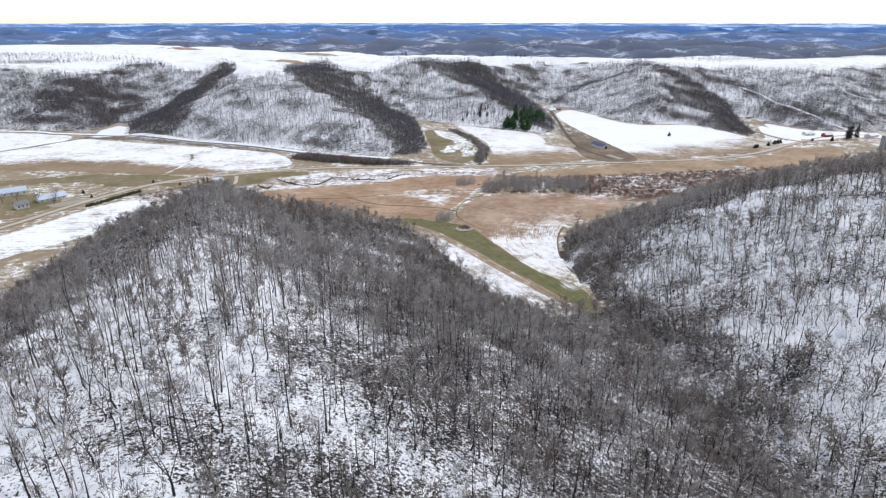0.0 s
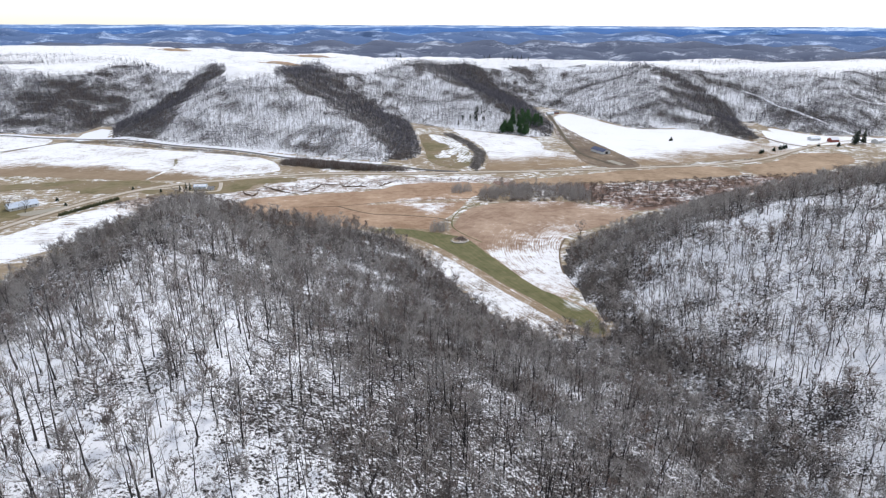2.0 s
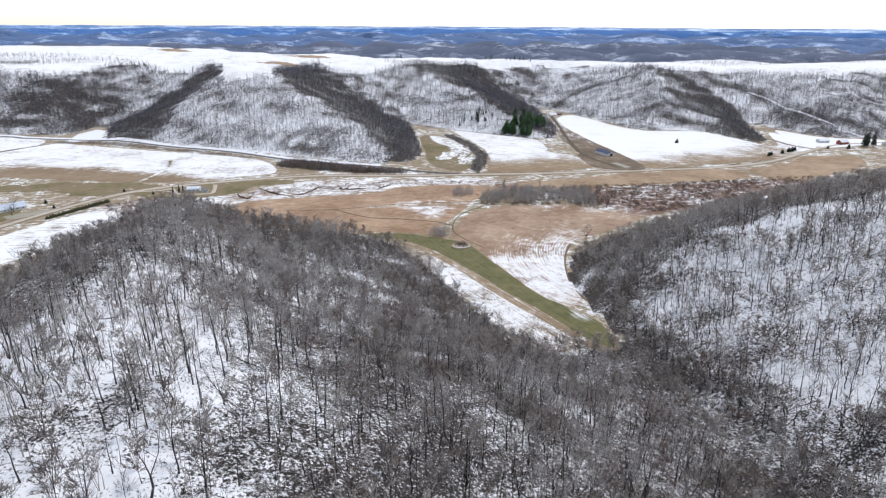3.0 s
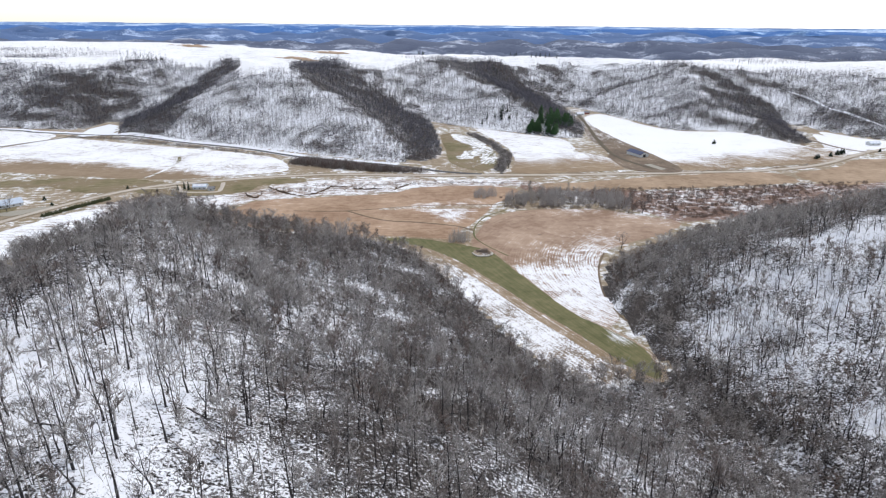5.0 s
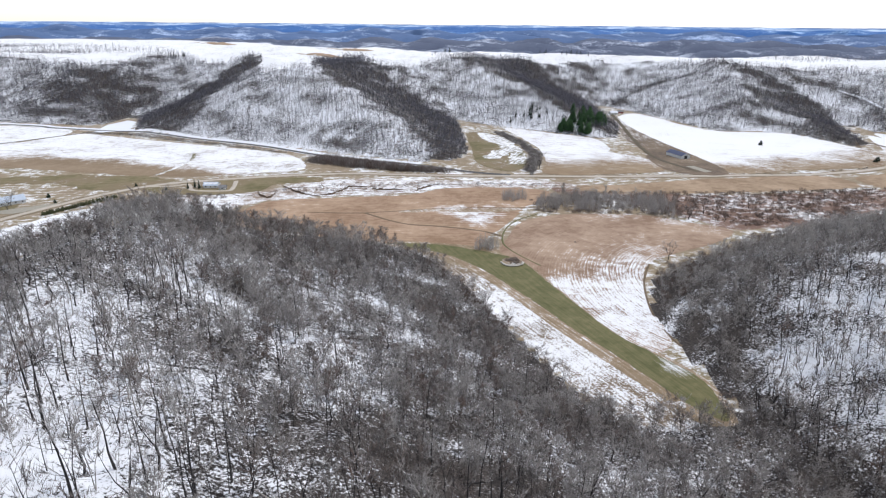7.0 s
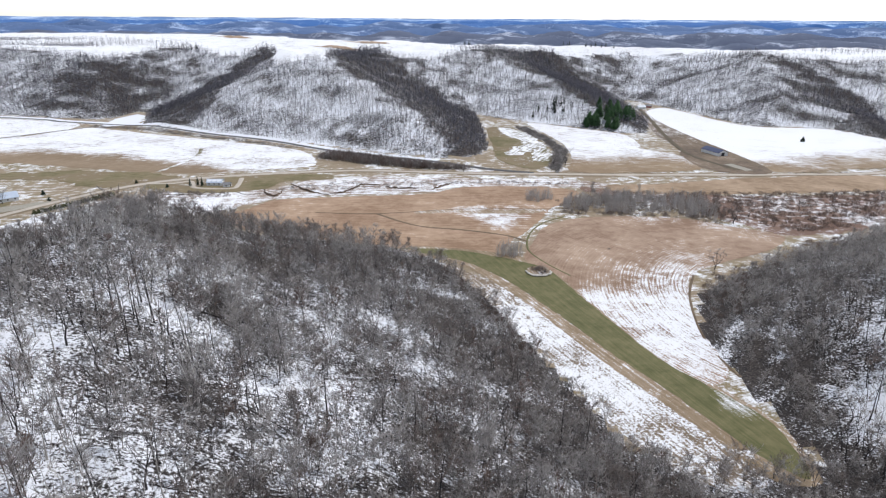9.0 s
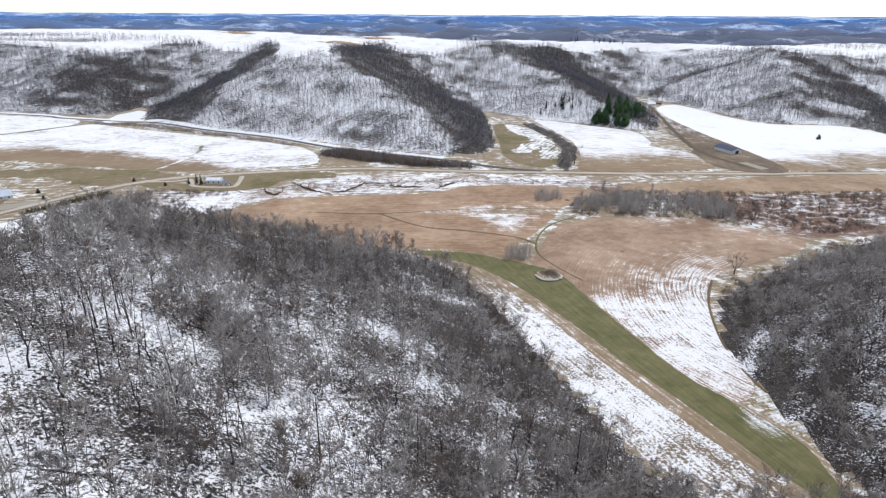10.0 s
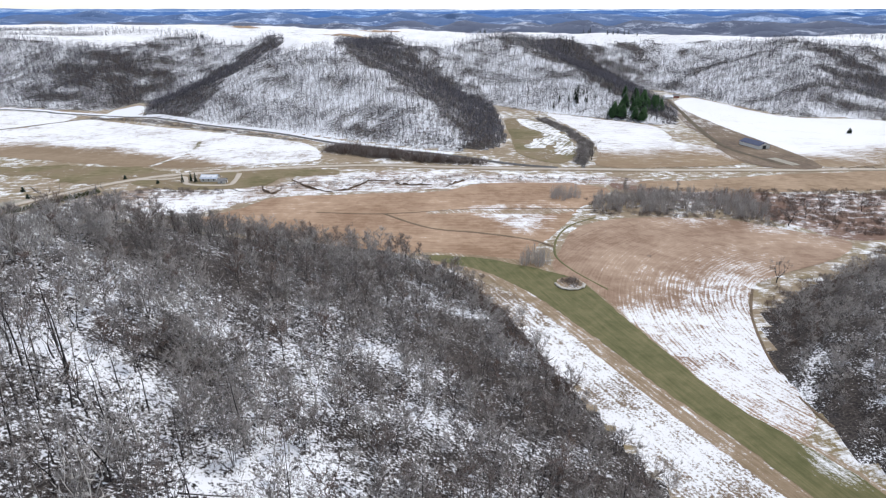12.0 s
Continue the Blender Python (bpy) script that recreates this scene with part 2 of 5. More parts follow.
M_ROOFGREY = plain("grey_shingle_roof", (0.16, 0.16, 0.165), (0.30, 0.30, 0.31), 1.2, 0.85)
M_RED = plain("red_barn_boards", (0.27, 0.075, 0.06), (0.36, 0.12, 0.095), 0.8, 0.8)
M_CONCRETE = plain("silo_concrete", (0.34, 0.33, 0.31), (0.48, 0.47, 0.45), 0.7, 0.85)
M_DARK = plain("dark_opening", (0.03, 0.03, 0.035), (0.06, 0.06, 0.065), 1.0, 0.5)
M_SNOWROOF = plain("roof_snow", (0.76, 0.79, 0.85), (0.84, 0.85, 0.88), 0.6, 0.9)
M_WATER = plain("creek_water", (0.09, 0.085, 0.08), (0.16, 0.15, 0.14), 0.1, 0.15)
M_STONE = plain("pale_stone", (0.45, 0.42, 0.37), (0.66, 0.63, 0.58), 1.0, 0.9)
M_GRAVELPAD = plain("pale_gravel", (0.28, 0.26, 0.21), (0.40, 0.375, 0.32), 0.5, 0.9)

# ---- land ----
LEFT = [(40, 345), (16, 393), (-14, 461), (-40, 500), (-80, 525), (-170, 535), (-235, 510), (-268, 460), (-285, 400), (-290, 350),
        (-283, 290), (-275, 200), (-280, 0), (-300, -600), (170, -600), (135, 50), (112, 180), (95, 262), (62, 312)]
RIGHT = [(100, 362), (92, 400), (90, 432), (100, 470), (125, 500), (165, 530), (250, 590), (400, 680), (560, 770), (800, 850),
         (1300, 800), (1300, -600), (185, -600), (150, 50), (127, 180), (122, 262), (108, 325)]
UPLAND = [(-3200, 1500), (-1500, 1120), (-900, 1010), (-744, 992), (-650, 978), (-592, 985), (-585, 1060), (-570, 1060), (-520, 955), (-399, 908),
          (-304, 872), (-234, 845), (-138, 806), (-79, 792), (-40, 805), (-28, 850), (-45, 1010), (-60, 1110), (-20, 1075), (12, 1052),
          (140, 976), (172, 970), (196, 1060), (195, 1330), (215, 1330), (262, 1240), (331, 1062), (440, 1050), (478, 955), (500, 965),
          (540, 1130), (562, 1140), (580, 1060), (620, 1000), (720, 985), (900, 1020), (1600, 1150), (3200, 1500),
          (3200, 2200), (1500, 1900), (700, 1820), (300, 1820), (0, 1910), (-300, 2060), (-600, 2280), (-1000, 2560), (-1500, 2580), (-3200, 2500)]


def edges(poly):
    return zip(poly, poly[1:] + poly[:1])


def spans(px, py, poly):
    out = []
    for (ax, ay), (bx, by) in edges(poly):
        vx, vy = bx - ax, by - ay
        k = np.clip(((px - ax) * vx + (py - ay) * vy) / (vx * vx + vy * vy), 0, 1)
        out.append(np.hypot(px - ax - k * vx, py - ay - k * vy))
    return np.array(out)


def inside(px, py, poly):
    c = np.zeros(px.shape, bool)
    for (ax, ay), (bx, by) in edges(poly):
        if ay != by:
            c ^= ((ay > py) != (by > py)) & (px < (bx - ax) * (py - ay) / (by - ay) + ax)
    return c


def depth_in(px, py, poly, soft):
    """How far inside an outline a place lies, rounded at the corners."""
    d = spans(px, py, poly)
    m = d.min(0)
    s = m - soft * np.log(np.exp(-(d - m) / soft).sum(0)) + soft * 0.69
    return np.where(inside(px, py, poly), np.maximum(np.minimum(s, m), 0), 0)


def rise(d, wide):
    u = np.clip(d / wide, 0, 1)
    return u * u * (1.8 - 0.8 * u) * 0.45 + 0.55 * np.sin(u * np.pi / 2)


def ripple(x, y, size, seed):
    """Smooth uneven waves, about -1 to 1."""
    r = np.random.RandomState(seed)
    out = 0
    for _ in range(5):
        a, f, p = r.uniform(0, 6.28), r.uniform(0.6, 1.7) * 6.28 / size, r.uniform(0, 6.28)
        out = out + np.sin((x * math.cos(a) + y * math.sin(a)) * f + p)
    return out / 3.0


def land(x, y):
    x, y = np.asarray(x, float), np.asarray(y, float)
    floor = -4 + 0.12 * np.clip(345 - y, 0, 200) * np.clip(1 - np.abs(x - 110) / 420, 0, 1)
    dl, dr, du = depth_in(x, y, LEFT, 18), depth_in(x, y, RIGHT, 18), depth_in(x, y, UPLAND, 16)
    left = rise(dl, np.interp(x, [-160, -90], [145, 185])) * 68 * np.clip(1.1 - np.clip(y - 180, 0, 400) / 1100, 0.75, 1.2)
    left = left + 10 * np.exp(-((x + 172) / 42) ** 2) * np.clip((y - 225) / 60, 0, 1) * np.clip((470 - y) / 70, 0, 1) * np.clip(dl / 30, 0, 1)
    right = rise(dr, 200) * np.interp(x, [220, 330], [95, 80])
    far = rise(du, 250) * (84 + 5 * ripple(x, y, 420, 17)) + np.clip(du - 300, 0, 900) * 0.012
    hill = np.maximum(np.maximum(left, right), far)
    rough = np.clip(hill / 20, 0, 1)
    return floor + hill + rough * (1.2 * ripple(x, y, 60, 3) + 0.5 * ripple(x, y, 22, 4)) + 0.25 * ripple(x, y, 150, 5) * (1 - rough)


def ground_z(x, y):
    return float(land(np.array([x]), np.array([y]))[0])


def slope_to_sun(x, y):
    e = 4.0
    gx, gy = (land(x - e, y) - land(x + e, y)) / (2 * e), (land(x, y - e) - land(x, y + e)) / (2 * e)
    return gx * 0.88 + gy * 0.47


def near_line(x, y, line, width):
    """1 on a line across the land, fading to 0 beside it."""
    best = np.full(x.shape, 1e9)
    for (ax, ay), (bx, by) in zip(line, line[1:]):
        vx, vy = bx - ax, by - ay
        k = np.clip(((x - ax) * vx + (y - ay) * vy) / (vx * vx + vy * vy), 0, 1)
        best = np.minimum(best, np.hypot(x - ax - k * vx, y - ay - k * vy))
    return np.exp(-(best / width) ** 2)


BARE = ([(-576, 1067), (-544, 1120), (-510, 1185), (-480, 1262), (-466, 1287), (-422, 1250), (-438, 1192), (-446, 1130), (-430, 1015), (-425, 930), (-520, 945), (-578, 1000)],
        [(-295, 1130), (-318, 1270), (-290, 1335), (-252, 1325), (-205, 1195), (-140, 1160), (-82, 1112), (-45, 1040), (-32, 850), (-55, 800), (-79, 800), (-78, 880), (-103, 995), (-160, 1115), (-220, 1120), (-262, 1095)],
        [(4, 1485), (65, 1530), (98, 1455), (148, 1372), (165, 1262), (176, 1100), (172, 985), (145, 1000), (95, 1090), (60, 1170), (18, 1278)],
        [(420, 1440), (449, 1395), (509, 1304), (559, 1212), (561, 1145), (530, 1040), (485, 950), (470, 981), (466, 1022), (516, 1170), (481, 1194), (470, 1283), (435, 1380)])
LEDGES = (((208, 1296), (264, 1363), (322, 1372), (406, 1357)), ((586, 1277), (618, 1211), (629, 1105), (634, 1010)))


def bare_gully(x, y):
    """Where snow has gone from the bluffs and the trees stand thick, with one patch in place of a cloud's shadow: 0 to
    1.
    """
    out = np.zeros(np.shape(x))
    for poly in BARE:
        out = np.maximum(out, np.clip((depth_in(x, y, poly, 3) + 6 * ripple(x, y, 34, 81)) / 9, 0, 1) * inside(x, y, poly))
    for line in LEDGES:
        out = np.maximum(out, 0.75 * near_line(x, y, line, 9))
    # first term: a cloud's shadow put in as bare, thickly wooded ground
    hollow = 1.1 * np.exp(-((x + 680) / 105) ** 2 - ((y - 1110) / 100) ** 2) + 0.6 * np.exp(-((x + 545) / 50) ** 2 - ((y - 1000) / 60) ** 2)
    foot = 0.4 * np.exp(-((x - 390) / 80) ** 2 - ((y - 1140) / 45) ** 2) + 0.6 * np.exp(-((x - 640) / 90) ** 2 - ((y - 1060) / 90) ** 2) + 0.45 * np.exp(-((x - 190) / 60) ** 2 - ((y - 1470) / 50) ** 2)
    return np.maximum(out, np.clip((hollow + foot) * (1 + 0.5 * ripple(x, y, 60, 83)), 0, 1))


def thick_left(x, y):
    """The close-grown wood on the left hill's valley side and far spur: 0 to 1."""
    spur = y - np.interp(x, [-143, -122, -102, -80, -60, -42, -24, -4, 25, 60], [366, 366, 382, 394, 394, 382, 362, 345, 318, 300])
    flank = np.interp(y, [144, 200, 240, 280, 320, 366], [-125, -140, -142, -137, -140, -143]) - x
    return np.clip((np.maximum(spur, flank) + 9 * ripple(x, y, 38, 82)) / 14 + 0.3, 0, 1) * inside(x, y, LEFT)


TOE = [(84, 322), (84, 432), (94, 472), (118, 503), (160, 534), (250, 590), (300, 560), (240, 440), (213, 405), (182, 412), (158, 414), (138, 398), (125, 366), (114, 336)]


def thick_right(x, y):
    """The close-grown wood beyond the right hill's crest: 0 to 1."""
    d = y - np.interp(x, [116, 164, 194, 245, 290, 420], [438, 436, 419, 407, 397, 355])
    return np.clip((d + 6 * ripple(x, y, 36, 86)) / 12 + 0.2, 0, 1) * inside(x, y, RIGHT)


def drift(x, y):
    """Openings in the wood where the snow lies, above 0, and thick clumps, below 0."""
    lanes = 1.3 * near_line(x, y, ((-150, 372), (-130, 350), (-105, 362), (-85, 345), (-52, 315), (-38, 300)), 9) + 0.25 * near_line(x, y, ((-112, 318), (-88, 300), (-70, 292)), 14)
    return np.clip(0.8 * ripple(x, y, 46, 76) + lanes, -1, 1.4)


def toe_share(x, y):
    """How far the thick wood at the right slope's foot has taken over: 0 to 1."""
    d = depth_in(x, y, TOE, 4) + 9 * ripple(x, y, 40, 77)
    return np.clip(d / np.where(depth_in(x, y, RIGHT, 18) < 40, 12, 48), 0, 1) * inside(x, y, TOE)


def mesh_of(name, verts, tris, mats, index=None, smooth=False, normals=None):
    me = bpy.data.meshes.new(name)
    verts, tris = np.asarray(verts, np.float32), np.asarray(tris, np.int32)
    k = tris.shape[1]
    me.vertices.add(len(verts))
    me.vertices.foreach_set("co", verts.ravel())
    me.loops.add(tris.size)
    me.loops.foreach_set("vertex_index", tris.ravel())
    me.polygons.add(len(tris))
    me.polygons.foreach_set("loop_start", np.arange(0, tris.size, k, dtype=np.int32))
    for m in mats:
        me.materials.append(m)
    if index is not None:
        me.polygons.foreach_set("material_index", np.asarray(index, np.int32))
    if smooth:
        me.polygons.foreach_set("use_smooth", np.ones(len(tris), bool))
    if normals is not None:
        me.attributes.new("custom_normal", "FLOAT_VECTOR", "POINT").data.foreach_set("vector", np.asarray(normals, np.float32).ravel())
    me.update(calc_edges=True)
    return me


def graded(stops):
    """Coordinates whose spacing changes from stop to stop: (end, step)."""
    out = [stops[0][0]]
    for end, step in stops[1:]:
        n = max(1, round((end - out[-1]) / step))
        out += list(np.linspace(out[-1], end, n + 1)[1:])
    return np.array(out)


gx = graded([(-4600, 0), (-3000, 400), (-1600, 70), (-900, 22), (-380, 10), (-300, 6), (320, 5), (420, 8), (800, 11), (1500, 25), (3000, 80), (4600, 400)])
gy = graded([(-1500, 0), (-200, 130), (60, 20), (560, 5), (800, 9), (1420, 7), (1700, 14), (3000, 60), (4700, 300)])
GX, GY = np.meshgrid(gx, gy)
GZ = land(GX, GY)
GZ = np.where(GY > 2700, np.minimum(GZ, 40), GZ)
nx, ny = len(gx), len(gy)
idx = np.arange(nx * ny).reshape(ny, nx)
quads = np.stack([idx[:-1, :-1], idx[:-1, 1:], idx[1:, 1:], idx[1:, :-1]], -1).reshape(-1, 4)
cx, cy = (GX[:-1, :-1] + GX[1:, 1:]).ravel() / 2, (GY[:-1, :-1] + GY[1:, 1:]).ravel() / 2
PLATEAU = [(-3200, 1720), (-1600, 1390), (-965, 1245), (-890, 1240), (-766, 1212), (-699, 1232), (-670, 1320), (-600, 1310), (-551, 1262), (-504, 1255), (-470, 1300), (-440, 1270),
           (-378, 1100), (-336, 1106), (-297, 1100), (-334, 1274), (-307, 1350), (-275, 1400), (-226, 1281), (-159, 1275), (-115, 1330), (-60, 1400), (50, 1522), (87, 1482),
           (226, 1525), (352, 1515), (428, 1435), (467, 1346), (539, 1352), (647, 1349), (760, 1240), (1000, 1290), (1600, 1420), (3200, 1750),
           (3200, 2200), (1500, 1900), (700, 1820), (300, 1820), (0, 1910), (-300, 2060), (-600, 2280), (-1000, 2560), (-1500, 2580), (-3200, 2500)]


def is_plateau(x, y):
    return inside(x + 5 * ripple(x, y, 45, 8), y + 7 * ripple(x, y, 60, 9), PLATEAU)


wooded = inside(cx, cy, LEFT) | inside(cx, cy, RIGHT) | inside(cx, cy, UPLAND) | ((cy < 338) & (cx > -60) & (cx < 220))
slot = np.where(wooded, 0, 1)
slot = np.where(is_plateau(cx, cy), 2, slot)
ground_mesh = mesh_of("ground", np.stack([GX, GY, GZ], -1).reshape(-1, 3), quads, [M_WOOD, M_VALLEY, M_PLATEAU], slot, True)
sun_side = slope_to_sun(GX, GY)
patchy = 0.10 * ripple(GX, GY, 75, 71) + 0.07 * ripple(GX, GY, 30, 72)
SNOWY = np.clip(0.66 - 0.9 * sun_side, 0.12, 0.85)
low = np.clip(1 - (GZ + 4) / 70, 0, 1)
far_bare = np.clip((sun_side - np.where(GX < -60, 0.02 + 0.14 * low, -0.10)) / 0.10, 0, 1) * (GY > 700)  # sunny sides of the bluffs have lost their snow
SNOWY = SNOWY * (1 - 0.5 * far_bare) * np.where(GY > 700, 0.58 + 0.16 * ripple(GX, GY, 110, 84) + 0.08 * ripple(GX, GY, 45, 85), 1) * (1 - 0.85 * bare_gully(GX, GY))
near_face = np.clip((GX + 112 + 8 * ripple(GX, GY, 40, 98)) / 36, 0, 1) * (GY < 400) * (GX < 120)
SNOWY = SNOWY * (1 - near_face) + near_face * (np.clip(0.48 - 0.2 * sun_side, 0.32, 0.52) - 0.13 * np.clip((GX + 50) / 50, 0, 1))
thick = thick_left(GX, GY)
right_low = np.clip((215 - GX) / 60, 0, 1) * (GX > 112) * (GY < 400)
SNOWY = SNOWY * (1 - 0.12 * right_low)
SNOWY = np.where(inside(GX, GY, RIGHT) & (GX > 150), SNOWY * (1 - 0.16 * np.clip((GX - 190) / 40, 0, 1)), SNOWY)
SNOWY = np.where(inside(GX, GY, LEFT) & (GX > -160) & (GX < 0), SNOWY * (1 - 0.22 * np.clip((GY - 190) / 60, 0, 1)), SNOWY)
right_toe = np.exp(-((GX - 135) / 58) ** 2 - ((GY - 455) / 52) ** 2)
SNOWY = SNOWY * (1 - 0.7 * right_toe)
toe = toe_share(GX, GY)
SNOWY = SNOWY * (1 - toe * (0.66 + 0.45 * ripple(GX, GY, 26, 75))) - 0.07 * toe
draw = np.exp(-((GX - 112 - 8 * ripple(GX, GY, 60, 73)) / 34) ** 2) * np.clip((352 - GY) / 15, 0, 1)
SNOWY = SNOWY * (1 - 0.6 * draw) + patchy
SNOWY = SNOWY + np.where(inside(GX, GY, LEFT) & (GX > -165) & (GY > 240), 0.20 * drift(GX, GY) + 0.03, 0)
SNOWY = SNOWY * (1 - 0.8 * thick_right(GX, GY)) * np.where(inside(GX, GY, RIGHT) & (GY < 450), 0.78 + 0.24 * ripple(GX, GY, 33, 87), 1)
SNOWY = SNOWY * (1 - thick * (0.74 - 0.5 * np.clip(drift(GX, GY) - 0.5, 0, 1)))
SNOWY = SNOWY + 0.25 * np.exp(-((GX + 80) / 34) ** 2 - ((GY - 203) / 36) ** 2)
SNOWY = SNOWY + 0.05 * np.clip((-32 - GX) / 20, 0, 1) * np.clip((265 - GY) / 30, 0, 1) * (1 - thick) * inside(GX, GY, LEFT)
SNOWY = SNOWY + 0.14 * np.exp(-((GX + 112) / 24) ** 2 - ((GY - 275) / 55) ** 2) + 0.08 * np.exp(-((GX + 62) / 32) ** 2 - ((GY - 150) / 40) ** 2) - 0.16 * np.exp(-((GX + 22) / 32) ** 2 - ((GY - 235) / 60) ** 2)
att = ground_mesh.attributes.new("snow", "FLOAT", "POINT")
att.data.foreach_set("value", SNOWY.ravel().astype(np.float32))
ground = tagged(new("ground", ground_mesh), "snowy wooded hills and thawing brown valley floor", "ground", kind="structure")


def curve_through(points, closed, n=6):
    """A smooth line through points."""
    pts = [Vector(p) for p in points]
    out = []
    m = len(pts)
    for i in range(m if closed else m - 1):
        p0 = pts[(i - 1) % m] if closed or i else pts[0]
        p1, p2 = pts[i], pts[(i + 1) % m]
        p3 = pts[(i + 2) % m] if closed or i + 2 < m else pts[-1]
        for k in range(n):
            t = k / n
            out.append(0.5 * (2 * p1 + (p2 - p0) * t + (2 * p0 - 5 * p1 + 4 * p2 - p3) * t * t + (3 * p1 - p0 - 3 * p2 + p3) * t ** 3))
    if not closed:
        out.append(pts[-1])
    return out


def patch(name, outline, mat, label, lift=0.3, step=9, wobble=0.8, sharp=False):
    """A field laid on the land: an outline cut into cells that follow the ground."""
    pts = [Vector(p) for p in outline] if sharp else curve_through(outline, True, 12)
    bm = bmesh.new()
    vs = []
    for i, p in enumerate(pts):
        w = wobble * np.array([ripple(p.x, p.y, 17, 21) + ripple(p.x, p.y, 7, 23), ripple(p.x, p.y, 15, 22) + ripple(p.x, p.y, 6, 24)])
        vs.append(bm.verts.new((p.x + w[0], p.y + w[1], 0)))
    bm.faces.new(vs)
    xs, ys = [v.co.x for v in vs], [v.co.y for v in vs]
    for axis, lo, hi in ((0, min(xs), max(xs)), (1, min(ys), max(ys))):
        for c in np.arange(lo + step / 2, hi, step):
            co, no = [0, 0, 0], [0, 0, 0]
            co[axis], no[axis] = float(c), 1
            bmesh.ops.bisect_plane(bm, geom=bm.verts[:] + bm.edges[:] + bm.faces[:], dist=0.001, plane_co=co, plane_no=no)
    bmesh.ops.triangulate(bm, faces=bm.faces[:])
    bm.normal_update()
    co = np.array([v.co[:] for v in bm.verts])
    z = land(co[:, 0], co[:, 1]) + lift * 0.35
    for v, h in zip(bm.verts, z):
        v.co.z = h
    for f in bm.faces:
        if f.normal.z < 0:
            f.normal_flip()
        f.smooth = True
    me = bpy.data.meshes.new(name)
    bm.to_mesh(me)
    bm.free()
    me.materials.append(mat)
    return tagged(new(name, me), label, "field", kind="structure")


def ribbon(name, line, width, mat, label, lift=0.45, category="road", n=7):
    pts = curve_through(line, False, n)
    verts, faces = [], []
    for i, p in enumerate(pts):
        t = (pts[min(i + 1, len(pts) - 1)] - pts[max(i - 1, 0)]).normalized()
        s = Vector((-t.y, t.x))
        w = width * (1 + 0.08 * ripple(p.x, p.y, 40, 31))
        for k, dz in ((-0.6, -0.12), (-0.5, 0.0), (0.0, 0.07), (0.5, 0.0), (0.6, -0.12)):
            q = p + s * w * k
            verts.append((q.x, q.y, dz))
        if i:
            a = (i - 1) * 5
            faces += [(a + k, a + k + 1, a + k + 6, a + k + 5) for k in range(4)]
    v = np.array(verts)
    v[:, 2] += land(v[:, 0], v[:, 1]) + lift * 0.35
    return tagged(new(name, mesh_of(name, v, faces, [mat], None, True)), label, category, kind="structure")


def cut_bank(line, tall=1.6):
    """A raw earth scarp where the creek has eaten into the meadow: a steep ragged face below an overhanging sod lip."""
    pts = curve_through(line, False, 8)
    verts, faces = [], []
    for i, p in enumerate(pts):
        t = (pts[min(i + 1, len(pts) - 1)] - pts[max(i - 1, 0)]).normalized()
        side = Vector((-t.y, t.x))
        end = min(1.0, 3.0 * min(i, len(pts) - 1 - i) / len(pts) + 0.15)
        h = tall * end * (0.7 + 0.45 * ripple(p.x, p.y, 6, 91))
        for out, z in ((-1.3, 0.05), (-0.5, 0.25 * h), (0.1, 0.9 * h), (-0.15, h), (0.7, 0.9 * h), (3.0, 0.02)):
            q = p + side * (out * (0.6 + 0.4 * end) + 1.1 * ripple(p.x, p.y, 7, 92))
            verts.append((q.x, q.y, z))
        if i:
            a = (i - 1) * 6
            faces += [(a + k, a + k + 1, a + k + 7, a + k + 6) for k in range(5)]
    v = np.array(verts)
    v[:, 2] += land(v[:, 0], v[:, 1]) + 0.15
    slots = [1 if k % 5 in (3, 4) else 0 for k in range(len(faces))]
    return tagged(new("cut_bank", mesh_of("cut_bank", v, faces, [M_BANK, M_CREEK], slots, True)), "raw dark earth bank cut by the creek", "bank", kind="structure")


# fields
patch("snow_field", [(-640, 760), (-600, 850), (-574, 908), (-520, 900), (-445, 874), (-344, 846), (-255, 818), (-222, 790), (-208, 768), (-202, 736), (-235, 718), (-272, 702), (-336, 690), (-406, 694), (-479, 705), (-580, 715)], M_SNOWFIELD, "snow-covered field with bare brown streaks", 0.35, 9, 1.2)
patch("snow_field", [(-1000, 985), (-740, 962), (-620, 946), (-586, 905), (-606, 850), (-650, 765), (-900, 760)], M_SNOWFIELD, "snow-covered meadow beside the far road", 0.35, 9, 1.2)
patch("snow_corner", [(-560, 918), (-579, 985), (-577, 1036), (-545, 1014), (-513, 945)], M_SNOWROOF, "small triangular snow clearing below the wood", 0.8, 6, 1.0, True)
patch("roadside_snow", [(-365, 390), (-345, 424), (-318, 458), (-300, 500), (-298, 545), (-325, 582), (-352, 548), (-370, 500), (-390, 440)], M_SNOWFIELD, "snowy stubble strip beside the gravel road", 0.4)
patch("creek_margin", [(-335, 590), (-316, 612), (-290, 628), (-245, 640), (-205, 650), (-180, 688), (-110, 706), (-40, 706), (25, 716), (75, 712), (75, 690), (-35, 680), (-80, 655), (-140, 638), (-200, 612), (-225, 580), (-270, 560), (-310, 560)], M_CREEK, "snowy eroded creek margin with brown banks", 0.3, 9, 2.5)
patch("brown_field", [(-225, 560), (-205, 590), (-190, 616), (-130, 635), (-75, 650), (-40, 677), (22, 686), (56, 674), (44, 640), (30, 622), (16, 580), (-2, 540), (-12, 522), (-60, 518), (-120, 530), (-190, 545)], M_BROWN, "brown stubble field with thin snow patches", 0.45)
